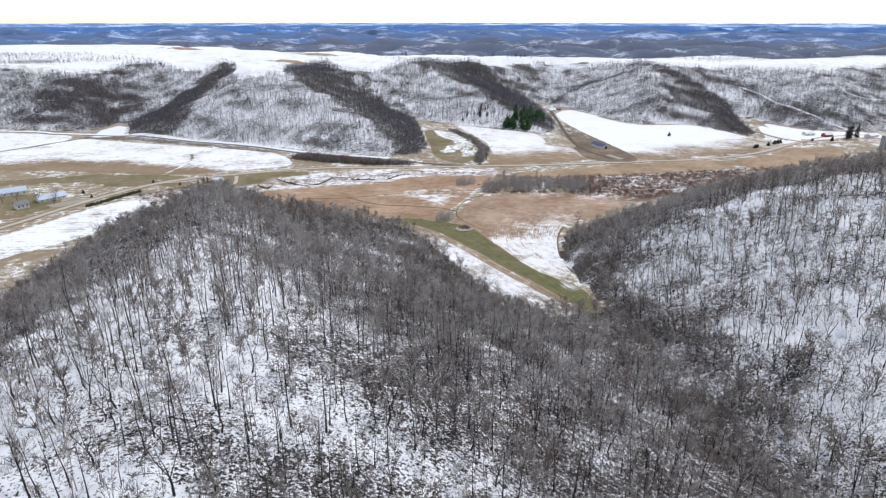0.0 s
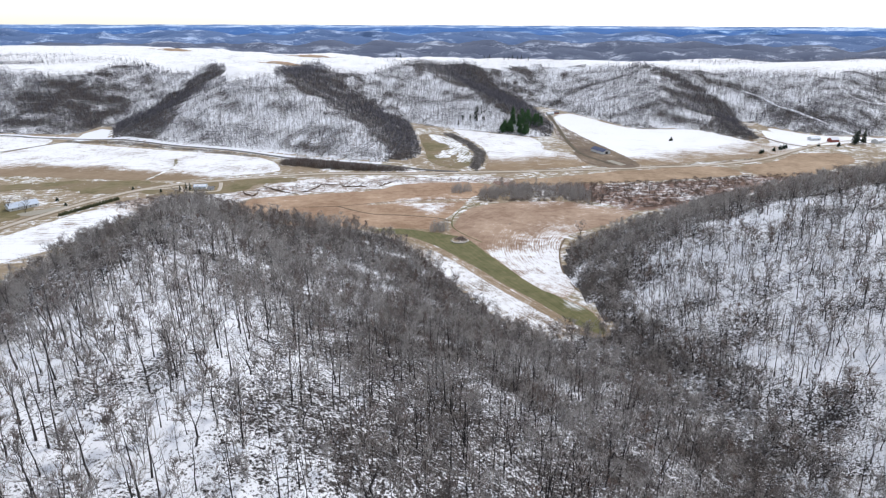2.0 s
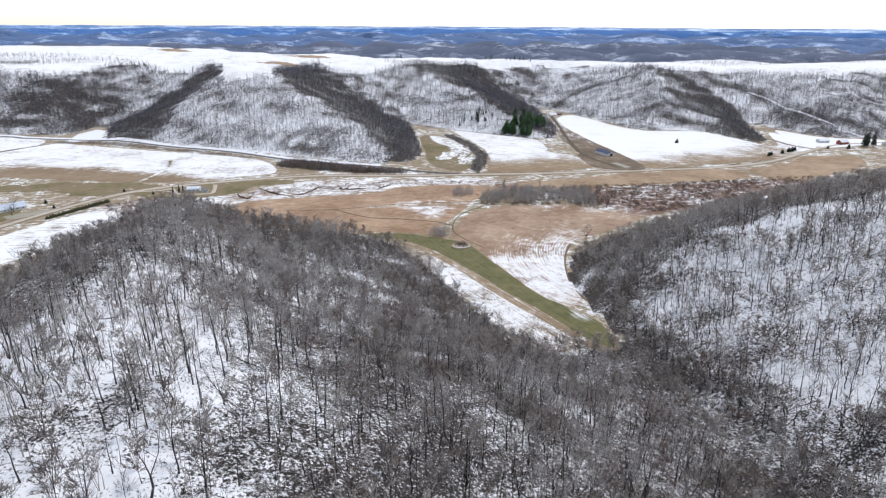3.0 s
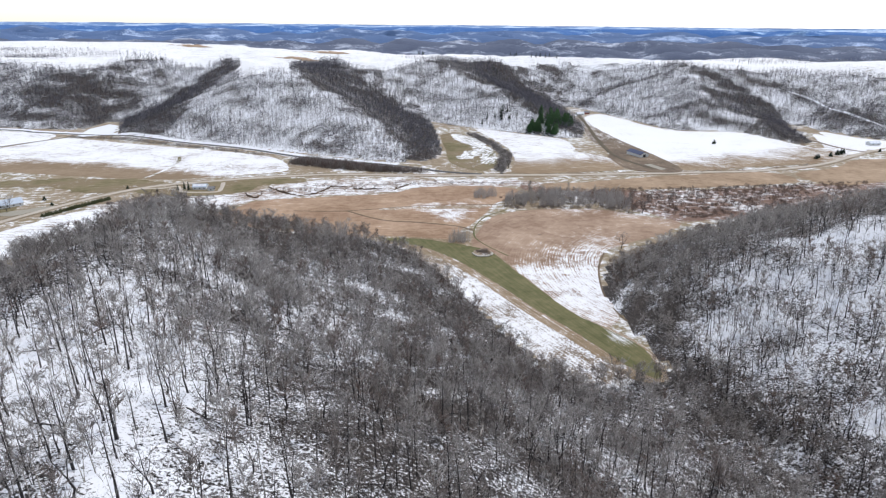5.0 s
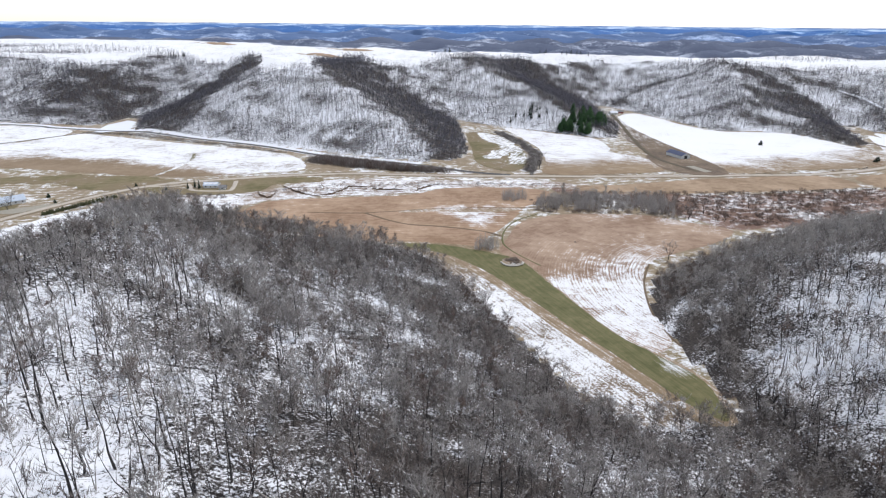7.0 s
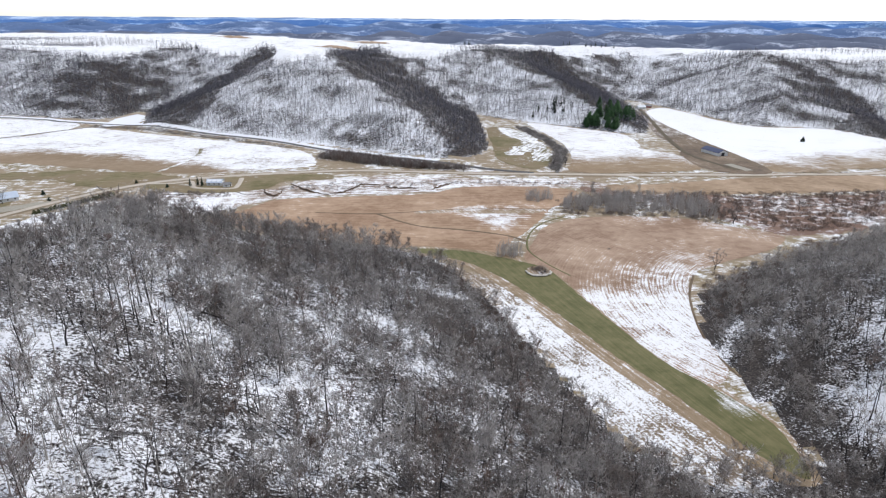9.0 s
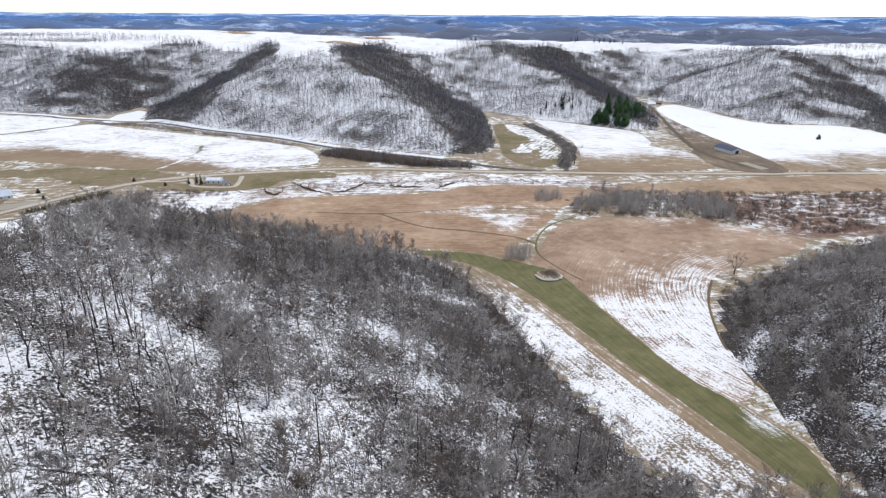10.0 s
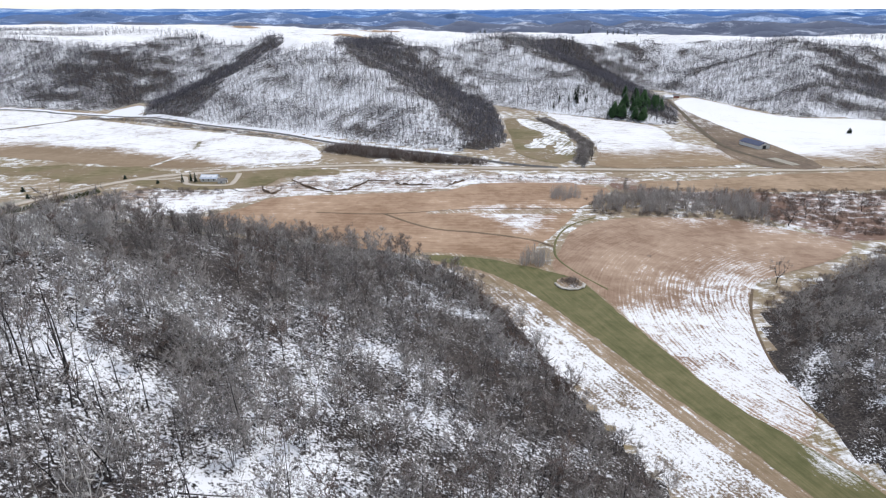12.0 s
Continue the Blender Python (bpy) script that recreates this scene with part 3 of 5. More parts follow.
patch("big_field", [(8, 512), (14, 545), (24, 578), (45, 598), (75, 608), (126, 609), (158, 594), (185, 578), (170, 552), (140, 530), (118, 514), (104, 498), (94, 468), (90, 432), (92, 408), (90, 392), (79, 385), (66, 402), (49, 438), (35, 471), (23, 496)], M_BIG, "curved brown stubble field half covered with snow rows", 0.55, 9, 0.3)
patch("snowy_strip", [(-48, 503), (-33, 494), (-14, 480), (6, 468), (26, 438), (46, 401), (62, 376), (82, 348), (84, 332), (66, 322), (46, 342), (30, 366), (14, 396), (-2, 428), (-18, 460), (-40, 492)], M_STRIP, "snow-streaked stubble strip along the wood's foot", 0.37, 7)
patch("dry_grass_edge", [(-70, 514), (-35, 501), (-8, 474), (15, 440), (37, 402), (56, 374), (74, 348), (84, 330), (99, 332), (99, 360), (83, 385), (67, 404), (51, 437), (37, 470), (25, 499), (12, 514), (-10, 522), (-60, 526)], M_EDGE, "dry tan grass margins beside the green strip", 0.46, 7, 0.3)
patch("green_strip", [(-75, 520), (-34, 522), (-8, 514), (9, 507), (22, 496), (35, 468), (49, 436), (65, 403), (80, 384), (96, 362), (97, 334), (87, 340), (64, 377), (44, 406), (22, 443), (-1, 477), (-25, 501), (-46, 511)], M_GREEN, "green winter grass strip with mown edges", 0.6, 7, 0.3)
patch("pasture_patch", [(-520, 650), (-440, 680), (-360, 690), (-310, 672), (-338, 640), (-365, 630), (-420, 648), (-500, 636)], M_LAWN, "dull green pasture beside the farm", 0.4, 10, 3)
patch("yard_lawn", [(-322, 640), (-304, 658), (-245, 691), (-190, 704), (-171, 703), (-169, 687), (-206, 674), (-214, 648), (-240, 632), (-285, 626)], M_LAWN, "faded lawn round the roadside house", 0.5, 8)
patch("meadow", [(-36, 985), (-26, 880), (-18, 800), (2, 764), (26, 756), (42, 800), (42, 840), (30, 920), (-5, 995)], M_LAWN, "thawing meadow with curved snow patch", 0.6, 8)
patch("meadow_snow", [(-22, 993), (8, 970), (31, 905), (43, 833), (33, 787), (20, 800), (22, 846), (6, 816), (-8, 824), (-2, 850), (13, 888), (-9, 938)], M_MEADOWSNOW, "curving snow remnant on the thawing meadow", 0.85, 7, 2.4)
patch("half_thawed_field", [(20, 1040), (80, 1005), (138, 968), (150, 900), (146, 872), (180, 842), (188, 778), (120, 752), (58, 748), (62, 806), (60, 880), (42, 950)], M_FIELDC, "sloping field, snow above and brown stubble below", 0.7, 9)
patch("snow_slope", [(206, 1090), (214, 1180), (258, 1228), (300, 1110), (340, 1052), (440, 1042), (474, 942), (500, 930), (545, 1040), (556, 930), (500, 875), (440, 826), (330, 795), (252, 775), (236, 880), (222, 980)], M_SLOPEFIELD, "wide snow-covered slope with bare brown foot", 0.7, 9)
patch("snow_slope", [(566, 1062), (612, 996), (690, 975), (720, 920), (640, 935), (566, 915), (548, 960)], M_SLOPEFIELD, "snow-covered slope below the far wood", 0.7, 9)
patch("tan_field", [(84, 700), (130, 712), (240, 748), (345, 772), (356, 725), (210, 688), (130, 676), (90, 680)], M_STUBBLE, "flat tan stubble field beside the road", 0.4)
patch("tan_field", [(378, 766), (440, 800), (500, 850), (560, 850), (545, 800), (470, 745), (393, 715)], M_STUBBLE, "dry tan meadow by the road bend", 0.4)
patch("brush_land", [(60, 690), (140, 678), (230, 684), (360, 715), (470, 735), (420, 690), (300, 625), (200, 582), (165, 600), (140, 630), (80, 660)], M_BRUSHLAND, "reddish brushy marsh with snow patches", 0.35, 10, 2)
patch("farm_yard", [(188, 786), (184, 840), (190, 880), (184, 960), (192, 1060), (206, 1200), (214, 1200), (212, 1080), (226, 960), (242, 880), (254, 775), (215, 760)], M_YARD, "muddy brown farm track and yard", 0.9, 8)
patch("gravel_pad", [(216, 800), (225, 804), (237, 777), (228, 772)], M_GRAVELPAD, "pale gravel pad before the shed", 1.15, 8, 0.1, True)
patch("gravel_pad", [(-402, 562), (-392, 572), (-378, 584), (-368, 588), (-372, 574), (-388, 556)], M_GRAVELPAD, "pale gravel farmyard beside the barns", 0.6, 6, 0.8)
patch("white_yard", [(-500, 560), (-470, 590), (-430, 600), (-400, 585), (-392, 555), (-410, 520), (-460, 500)], M_LAWN, "worn farmyard grass with snow remnants", 0.35, 9, 2)
# roads and tracks
ribbon("road", [(-470, 330), (-425, 430), (-396, 500), (-380, 548), (-358, 602), (-338, 636), (-308, 665), (-265, 686), (-205, 709), (-150, 724), (-93, 727), (-33, 729), (26, 735), (90, 740), (153, 748), (228, 757), (268, 766), (348, 781), (431, 816), (513, 880), (560, 915), (640, 950), (900, 985)], 5.8, M_ROAD, "pale gravel country road along the valley", 0.75)
ribbon("road_verge", [(-470, 330), (-425, 430), (-396, 500), (-380, 548), (-358, 602), (-338, 636), (-308, 665), (-265, 686), (-205, 709), (-150, 724), (-93, 727), (-33, 729), (26, 735), (90, 740), (153, 748), (228, 757), (268, 766), (348, 781), (431, 816), (513, 880), (560, 915)], 11.5, M_VERGE, "dark rough grass verge beside the gravel road", 0.45, "verge")
ribbon("bluff_road", [(-1300, 1010), (-740, 972), (-640, 953), (-542, 938), (-490, 937), (-390, 893), (-285, 855), (-205, 812), (-138, 790), (-79, 772), (-24, 748), (20, 738)], 6.0, M_ASPHALT, "grey paved track along the foot of the bluff", 0.8)
ribbon("bluff_road_verge", [(-1300, 1013), (-740, 976), (-640, 957), (-542, 943), (-490, 942), (-390, 898), (-285, 860), (-205, 817), (-138, 794), (-79, 776)], 15.0, M_SNOWROOF, "snowy verge beside the bluff track", 0.5)
ribbon("farm_lane", [(-570, 915), (-590, 880), (-640, 800), (-690, 740)], 4.0, M_TRACK, "dirt lane between two snow fields", 0.6)
ribbon("farm_lane", [(-341, 693), (-337, 727), (-340, 769), (-352, 800)], 3.4, M_MEADOWSNOW, "snow-filled footpath across the field", 0.7)
ribbon("driveway", [(-322, 650), (-300, 655), (-290, 662), (-275, 642), (-244, 644), (-243, 657), (-250, 680)], 3.5, M_ROAD, "pale gravel driveway round the house", 0.9)
ribbon("field_track", [(-150, 588), (-103, 591), (-39, 610), (36, 622), (70, 640)], 1.2, M_RUT, "faint dark track across the brown field", 0.7)
ribbon("field_track", [(-103, 591), (-68, 567), (-35, 562), (-5, 555), (10, 545)], 2.0, M_RUT, "dark grassy ditch across the brown field", 0.7)
ribbon("field_track", [(40, 604), (22, 585), (12, 560), (10, 532), (18, 512), (34, 490)], 1.1, M_GREEN, "curving grass track round the field", 0.66)
ribbon("field_track", [(105, 500), (95, 470), (90, 434), (91, 410), (95, 392)], 1.1, M_RUT, "dark worn track along the wood's edge", 0.62)
ribbon("farm_lane", [(222, 775), (196, 838), (192, 900), (196, 1000), (204, 1110), (210, 1240)], 5.0, M_TRACK, "rutted lane leading up the hollow", 1.3)
ribbon("farm_lane", [(478, 940), (505, 1000), (520, 930), (540, 900)], 5.0, M_YARD, "muddy lane round the bluff's tip", 1.1)
ribbon("hill_lane", [(600, 1249), (625, 1203), (635, 1112), (647, 1041), (671, 996)], 3.5, M_SNOWROOF, "snow-covered lane climbing the wooded slope", 1.0)
ribbon("creek", [(-330, 600), (-290, 618), (-262, 622), (-238, 634), (-222, 628), (-205, 640), (-190, 662), (-165, 664), (-150, 678), (-120, 676), (-95, 684), (-50, 690), (0, 700), (60, 700)], 1.1, M_WATER, "narrow dark creek winding through snowy banks", 0.35, "creek")
ribbon("creek", [(42, 740), (48, 790), (52, 840), (40, 900), (15, 985)], 3.0, M_WATER, "narrow dark creek beside the meadow", 0.8, "creek")
ribbon("hill_lane", [(748, 1186), (740, 1125), (770, 1104), (803, 1109)], 3.0, M_SNOWROOF, "snow-covered forest lane on the far slope", 1.0)
for bend in ([(-214, 644), (-205, 630), (-197, 627), (-197, 642)], [(-199, 668), (-186, 655), (-178, 647), (-166, 640), (-154, 636)], [(-154, 640), (-145, 644), (-138, 660), (-134, 672), (-118, 674)], [(-112, 668), (-100, 664), (-82, 668)], [(-70, 664), (-63, 676), (-58, 686)]):
    cut_bank(bend)
patch("plateau_stubble", [(-405, 1362), (-380, 1384), (-330, 1376), (-300, 1352), (-340, 1344)], M_STUBBLE, "bare stubble patch on the snowy plateau", 0.9, 9, 2)
patch("plateau_stubble", [(-420, 1660), (-380, 1700), (-300, 1690), (-290, 1660)], M_STUBBLE, "bare stubble patch on the snowy plateau", 0.9, 12, 3)
patch("plateau_stubble", [(-910, 1955), (-860, 1990), (-760, 1960), (-800, 1930)], M_STUBBLE, "bare stubble patch on the snowy plateau", 0.9, 14, 3)
patch("snow_drift", [(-75, 596), (-40, 600), (-12, 602), (8, 607), (26, 614), (22, 620), (0, 613), (-35, 606), (-60, 605)], M_EDGE, "thin broken snow drift across the brown field", 0.62, 6, 1.6)

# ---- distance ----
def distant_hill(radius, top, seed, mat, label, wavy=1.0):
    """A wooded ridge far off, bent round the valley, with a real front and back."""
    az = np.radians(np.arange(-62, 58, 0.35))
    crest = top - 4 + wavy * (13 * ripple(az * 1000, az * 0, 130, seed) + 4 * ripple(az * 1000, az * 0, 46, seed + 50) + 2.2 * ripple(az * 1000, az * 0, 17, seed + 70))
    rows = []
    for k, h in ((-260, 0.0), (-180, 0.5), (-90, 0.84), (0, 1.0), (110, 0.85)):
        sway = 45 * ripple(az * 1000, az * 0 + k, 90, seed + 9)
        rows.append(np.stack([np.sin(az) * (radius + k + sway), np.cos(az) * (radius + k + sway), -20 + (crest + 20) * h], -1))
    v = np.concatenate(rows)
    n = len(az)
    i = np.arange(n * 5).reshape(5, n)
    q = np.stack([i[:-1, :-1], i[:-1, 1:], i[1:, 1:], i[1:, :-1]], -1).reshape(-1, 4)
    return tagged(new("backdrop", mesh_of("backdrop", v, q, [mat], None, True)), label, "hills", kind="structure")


def hazed_hill_mat(name, a, b, snow, much):
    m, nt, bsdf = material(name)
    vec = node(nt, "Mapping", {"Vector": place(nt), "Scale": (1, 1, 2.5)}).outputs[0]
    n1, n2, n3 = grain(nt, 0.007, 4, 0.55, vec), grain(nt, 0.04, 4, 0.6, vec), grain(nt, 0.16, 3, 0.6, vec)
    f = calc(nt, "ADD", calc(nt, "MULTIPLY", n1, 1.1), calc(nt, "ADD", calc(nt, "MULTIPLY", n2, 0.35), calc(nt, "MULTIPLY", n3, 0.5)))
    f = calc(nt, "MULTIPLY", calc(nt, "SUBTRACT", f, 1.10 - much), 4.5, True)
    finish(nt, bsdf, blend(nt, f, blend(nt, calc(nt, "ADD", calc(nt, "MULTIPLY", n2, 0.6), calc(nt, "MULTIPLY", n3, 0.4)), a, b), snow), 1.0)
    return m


# Distance haze and cloud shade painted into these colours, bluer then paler outward.
M_HAZENEAR = hazed_hill_mat("far_hills_near", (0.06, 0.075, 0.125), (0.14, 0.165, 0.235), (0.56, 0.62, 0.74), 0.06)
M_HAZEMID = hazed_hill_mat("far_hills_mid", (0.06, 0.11, 0.23), (0.13, 0.20, 0.36), (0.50, 0.62, 0.84), 0.06)
M_HAZEBLUE = hazed_hill_mat("far_hills_blue", (0.04, 0.12, 0.33), (0.08, 0.19, 0.45), (0.46, 0.66, 0.92), 0.045)
M_HAZESNOW = hazed_hill_mat("far_hills_snow", (0.10, 0.20, 0.42), (0.20, 0.32, 0.55), (0.60, 0.74, 0.93), 0.17)
for radius, top, seed, mat in ((2050, 56, 11, M_HAZENEAR), (2300, 67, 12, M_HAZENEAR), (2560, 77, 1, M_HAZENEAR), (2850, 87, 13, M_HAZENEAR), (3150, 97, 2, M_HAZEMID), (3420, 106, 14, M_HAZEMID), (3700, 114, 3, M_HAZEMID),
                               (3950, 121, 4, M_HAZEBLUE), (4200, 127, 15, M_HAZEBLUE), (4430, 133, 5, M_HAZEBLUE), (4630, 141, 6, M_HAZESNOW), (4790, 148, 7, M_HAZESNOW)):
    distant_hill(radius, top, seed, mat, "wooded ridges with snow patches far away, blue haze in their colour", 1.0 if radius < 4100 else 0.4 if radius < 4600 else 0.18)

# ---- trees ----
def tube(pts, radii, sides):
    """A tapered limb; returns vertices and triangles."""
    v, t = [], []
    for i, (p, r) in enumerate(zip(pts, radii)):
        d = (pts[min(i + 1, len(pts) - 1)] - pts[max(i - 1, 0)]).normalized()
        a = d.orthogonal().normalized()
        b = d.cross(a)
        for k in range(sides):
            w = 2 * math.pi * k / sides
            v.append(p + (a * math.cos(w) + b * math.sin(w)) * r)
        if i:
            o = (i - 1) * sides
            for k in range(sides):
                k2 = (k + 1) % sides
                t += [(o + k, o + k2, o + sides + k2), (o + k, o + sides + k2, o + sides + k)]
    return v, t


def bare_tree(seed, tall=17.0, spread=0.28, limbs=9, subs=3, twigs=8, start=0.45, lean=0.06, thick=0.2, sides=4, leaders=1, fork=0.35, crook=0.16, fat=1.5, joint=True):
    """One leafless tree: (wood vertices, triangles), (twig vertices, triangles)."""
    r = random.Random(seed)
    wv, wt, tv, tt = [], [], [], []

    def add(v, t):
        o = len(wv)
        wv.extend(v)
        wt.extend([(a + o, b + o, c + o) for a, b, c in t])

    def sliver(p, d, half):
        s = d.cross(Vector((r.gauss(0, 1), r.gauss(0, 1), r.gauss(0, 1)))).normalized() * half
        o = len(tv)
        tv.extend([p - s, p + s, p + d])
        tt.append((o, o + 1, o + 2))

    aim = r.uniform(0, 6.28)
    tip = Vector((math.cos(aim), math.sin(aim), 0)) * tall * lean * r.uniform(0.3, 1.2)
    stems = []
    if leaders == 1:
        n = 4
        stems.append([tip * (i / n) ** 1.3 + Vector((r.gauss(0, crook) * (i > 0), r.gauss(0, crook) * (i > 0), tall * 0.96 * i / n - 0.5 * (i == 0))) for i in range(n + 1)])
        add(*tube(stems[0], [thick * (1 - 0.88 * i / n) * (1.3 if i == 0 else 1) for i in range(n + 1)], sides))
    else:
        top = tip * 0.4 + Vector((0, 0, tall * fork))
        add(*tube([Vector((0, 0, -0.5)), top * 0.5 + Vector((r.gauss(0, crook), r.gauss(0, crook), 0)), top], [thick * 1.3, thick, thick * 0.85], sides))
        for k in range(leaders):
            w = aim + 6.28 * k / leaders + r.uniform(-0.5, 0.5)
            out = Vector((math.cos(w), math.sin(w), 0)) * tall * spread * r.uniform(0.4, 0.9)
            h = tall * (1 - fork) * r.uniform(0.75, 1.0)
            pts = [top, top + out * 0.45 + Vector((r.gauss(0, crook), r.gauss(0, crook), h * 0.33)), top + out * 0.8 + Vector((r.gauss(0, crook), r.gauss(0, crook), h * 0.68)), top + out * 0.9 + Vector((0, 0, h))]
            stems.append(pts)
            add(*tube(pts, [thick * 0.62, thick * 0.42, thick * 0.25, thick * 0.06], 3))
    low = start if leaders == 1 else 0.1
    for k in range(limbs):
        pts = stems[k % len(stems)]
        n = len(pts) - 1
        u = low + (0.97 - low) * ((k // len(stems)) + r.random()) / max(1, limbs / len(stems))
        u = min(u, 0.97)
        i = min(int(u * n), n - 1)
        base = pts[i].lerp(pts[i + 1], u * n - i)
        w = r.uniform(0, 6.28)
        reach = tall * spread * (1.1 - u * 0.6) * r.uniform(0.6, 1.2)
        out = Vector((math.cos(w), math.sin(w), r.uniform(0.2, 1.1)))
        mid = base + out * reach * 0.5 + Vector((r.gauss(0, 0.12), r.gauss(0, 0.12), 0.1)) * reach
        end = mid + Vector((out.x * 0.4 + r.gauss(0, 0.2), out.y * 0.4 + r.gauss(0, 0.2), r.uniform(0.2, 0.6))) * reach
        rr = thick * (1 - u * 0.7) * (0.42 if leaders == 1 else 0.3)
        add(*(tube([base, mid, end], [rr, rr * 0.6, rr * 0.15], 3) if joint else tube([base, end], [rr, rr * 0.2], 3)))
        for _ in range(subs):
            q = r.uniform(0.3, 1.0)
            p = base.lerp(mid, q * 2) if q < 0.5 else mid.lerp(end, q * 2 - 1)
            d = (out.normalized() * 0.6 + Vector((r.gauss(0, 0.45), r.gauss(0, 0.45), r.uniform(0.2, 1.1)))).normalized() * r.uniform(1.3, 2.8) * tall / 16
            sliver(p, d, r.uniform(0.03, 0.05) * fat)
            for _ in range(twigs):
                e = (d.normalized() + Vector((r.gauss(0, 0.42), r.gauss(0, 0.42), r.gauss(0.2, 0.3)))).normalized() * r.uniform(0.7, 1.9)
                sliver(p + d * r.uniform(0.2, 1.0), e, r.uniform(0.017, 0.034) * fat)
    return (np.array([v[:] for v in wv]), np.array(wt)), (np.array([v[:] for v in tv]), np.array(tt))


def far_tree(seed, tall=10.0, sprays=14, broad=1.0):
    """A leafless tree for far slopes: crossed stems and sprays of twigs."""
    r = random.Random(seed)
    wv, wt, tv, tt = [], [], [], []
    tip = Vector((r.uniform(-1.2, 1.2), r.uniform(-1.2, 1.2), tall * 0.95))
    for s in (Vector((0.19, 0, 0)), Vector((0, 0.19, 0))):
        o = len(wv)
        wv += [Vector((0, 0, -0.5)) - s, Vector((0, 0, -0.5)) + s, tip]
        wt.append((o, o + 1, o + 2))
    for k in range(sprays):
        u = r.uniform(0.2, 0.92)
        p = tip * u + Vector((r.gauss(0, 0.8), r.gauss(0, 0.8), 0)) * broad
        w = r.uniform(0, 6.28)
        d = Vector((math.cos(w), math.sin(w), r.uniform(0.4, 2.0))).normalized() * r.uniform(1.4, 3.4)
        s = d.cross(Vector((r.gauss(0, 1), r.gauss(0, 1), r.gauss(0, 1)))).normalized() * r.uniform(0.09, 0.2) * broad
        o = len(tv)
        tv.extend([p - s, p + s, p + d])
        tt.append((o, o + 1, o + 2))
    return (np.array([q[:] for q in wv]), np.array(wt)), (np.array([q[:] for q in tv]), np.array(tt))


def leafy_brush(seed, wide=2.0, leaves=70):
    """A low oak bush that has kept its brown leaves."""
    r = random.Random(seed)
    tv, tt = [], []
    for k in range(leaves):
        d = Vector((r.gauss(0, 1), r.gauss(0, 1), abs(r.gauss(0, 0.9)))).normalized() * wide * r.uniform(0.4, 1.0)
        p = Vector((d.x, d.y, d.z * 1.1 + 0.1))
        a = Vector((r.gauss(0, 1), r.gauss(0, 1), r.gauss(0, 1))).normalized() * r.uniform(0.16, 0.34)
        b = a.orthogonal().normalized() * r.uniform(0.1, 0.22)
        o = len(tv)
        tv.extend([p - a, p + b, p + a])
        tt.append((o, o + 1, o + 2))
    return (np.zeros((0, 3)), np.zeros((0, 3), int)), (np.array([q[:] for q in tv]), np.array(tt))


def shrub(seed, tall=3.0, stems=16, wide=0.6, fat=1.0):
    """A rounded leafless bush: fine shoots that fan up and out from its foot."""
    r = random.Random(seed)
    tv, tt = [], []
    for k in range(stems * 3):
        w, q, h = r.uniform(0, 6.28), r.random() ** 0.5, r.random()
        p = Vector((math.cos(w) * q * wide * tall * 0.8, math.sin(w) * q * wide * tall * 0.8, tall * 0.62 * h * (1 - 0.6 * q * q) - 0.15))
        d = (Vector((p.x * 0.8, p.y * 0.8, 0.75 * tall)).normalized() + Vector((r.gauss(0, 0.28), r.gauss(0, 0.28), r.gauss(0, 0.15)))) * tall * r.uniform(0.3, 0.62)
        s = d.cross(Vector((r.gauss(0, 1), r.gauss(0, 1), r.gauss(0, 0.4)))).normalized() * r.uniform(0.05, 0.11) * fat
        o = len(tv)
        tv.extend([p - s, p + s, p + d])
        tt.append((o, o + 1, o + 2))
    return (np.zeros((0, 3)), np.zeros((0, 3), int)), (np.array([q[:] for q in tv]), np.array(tt))


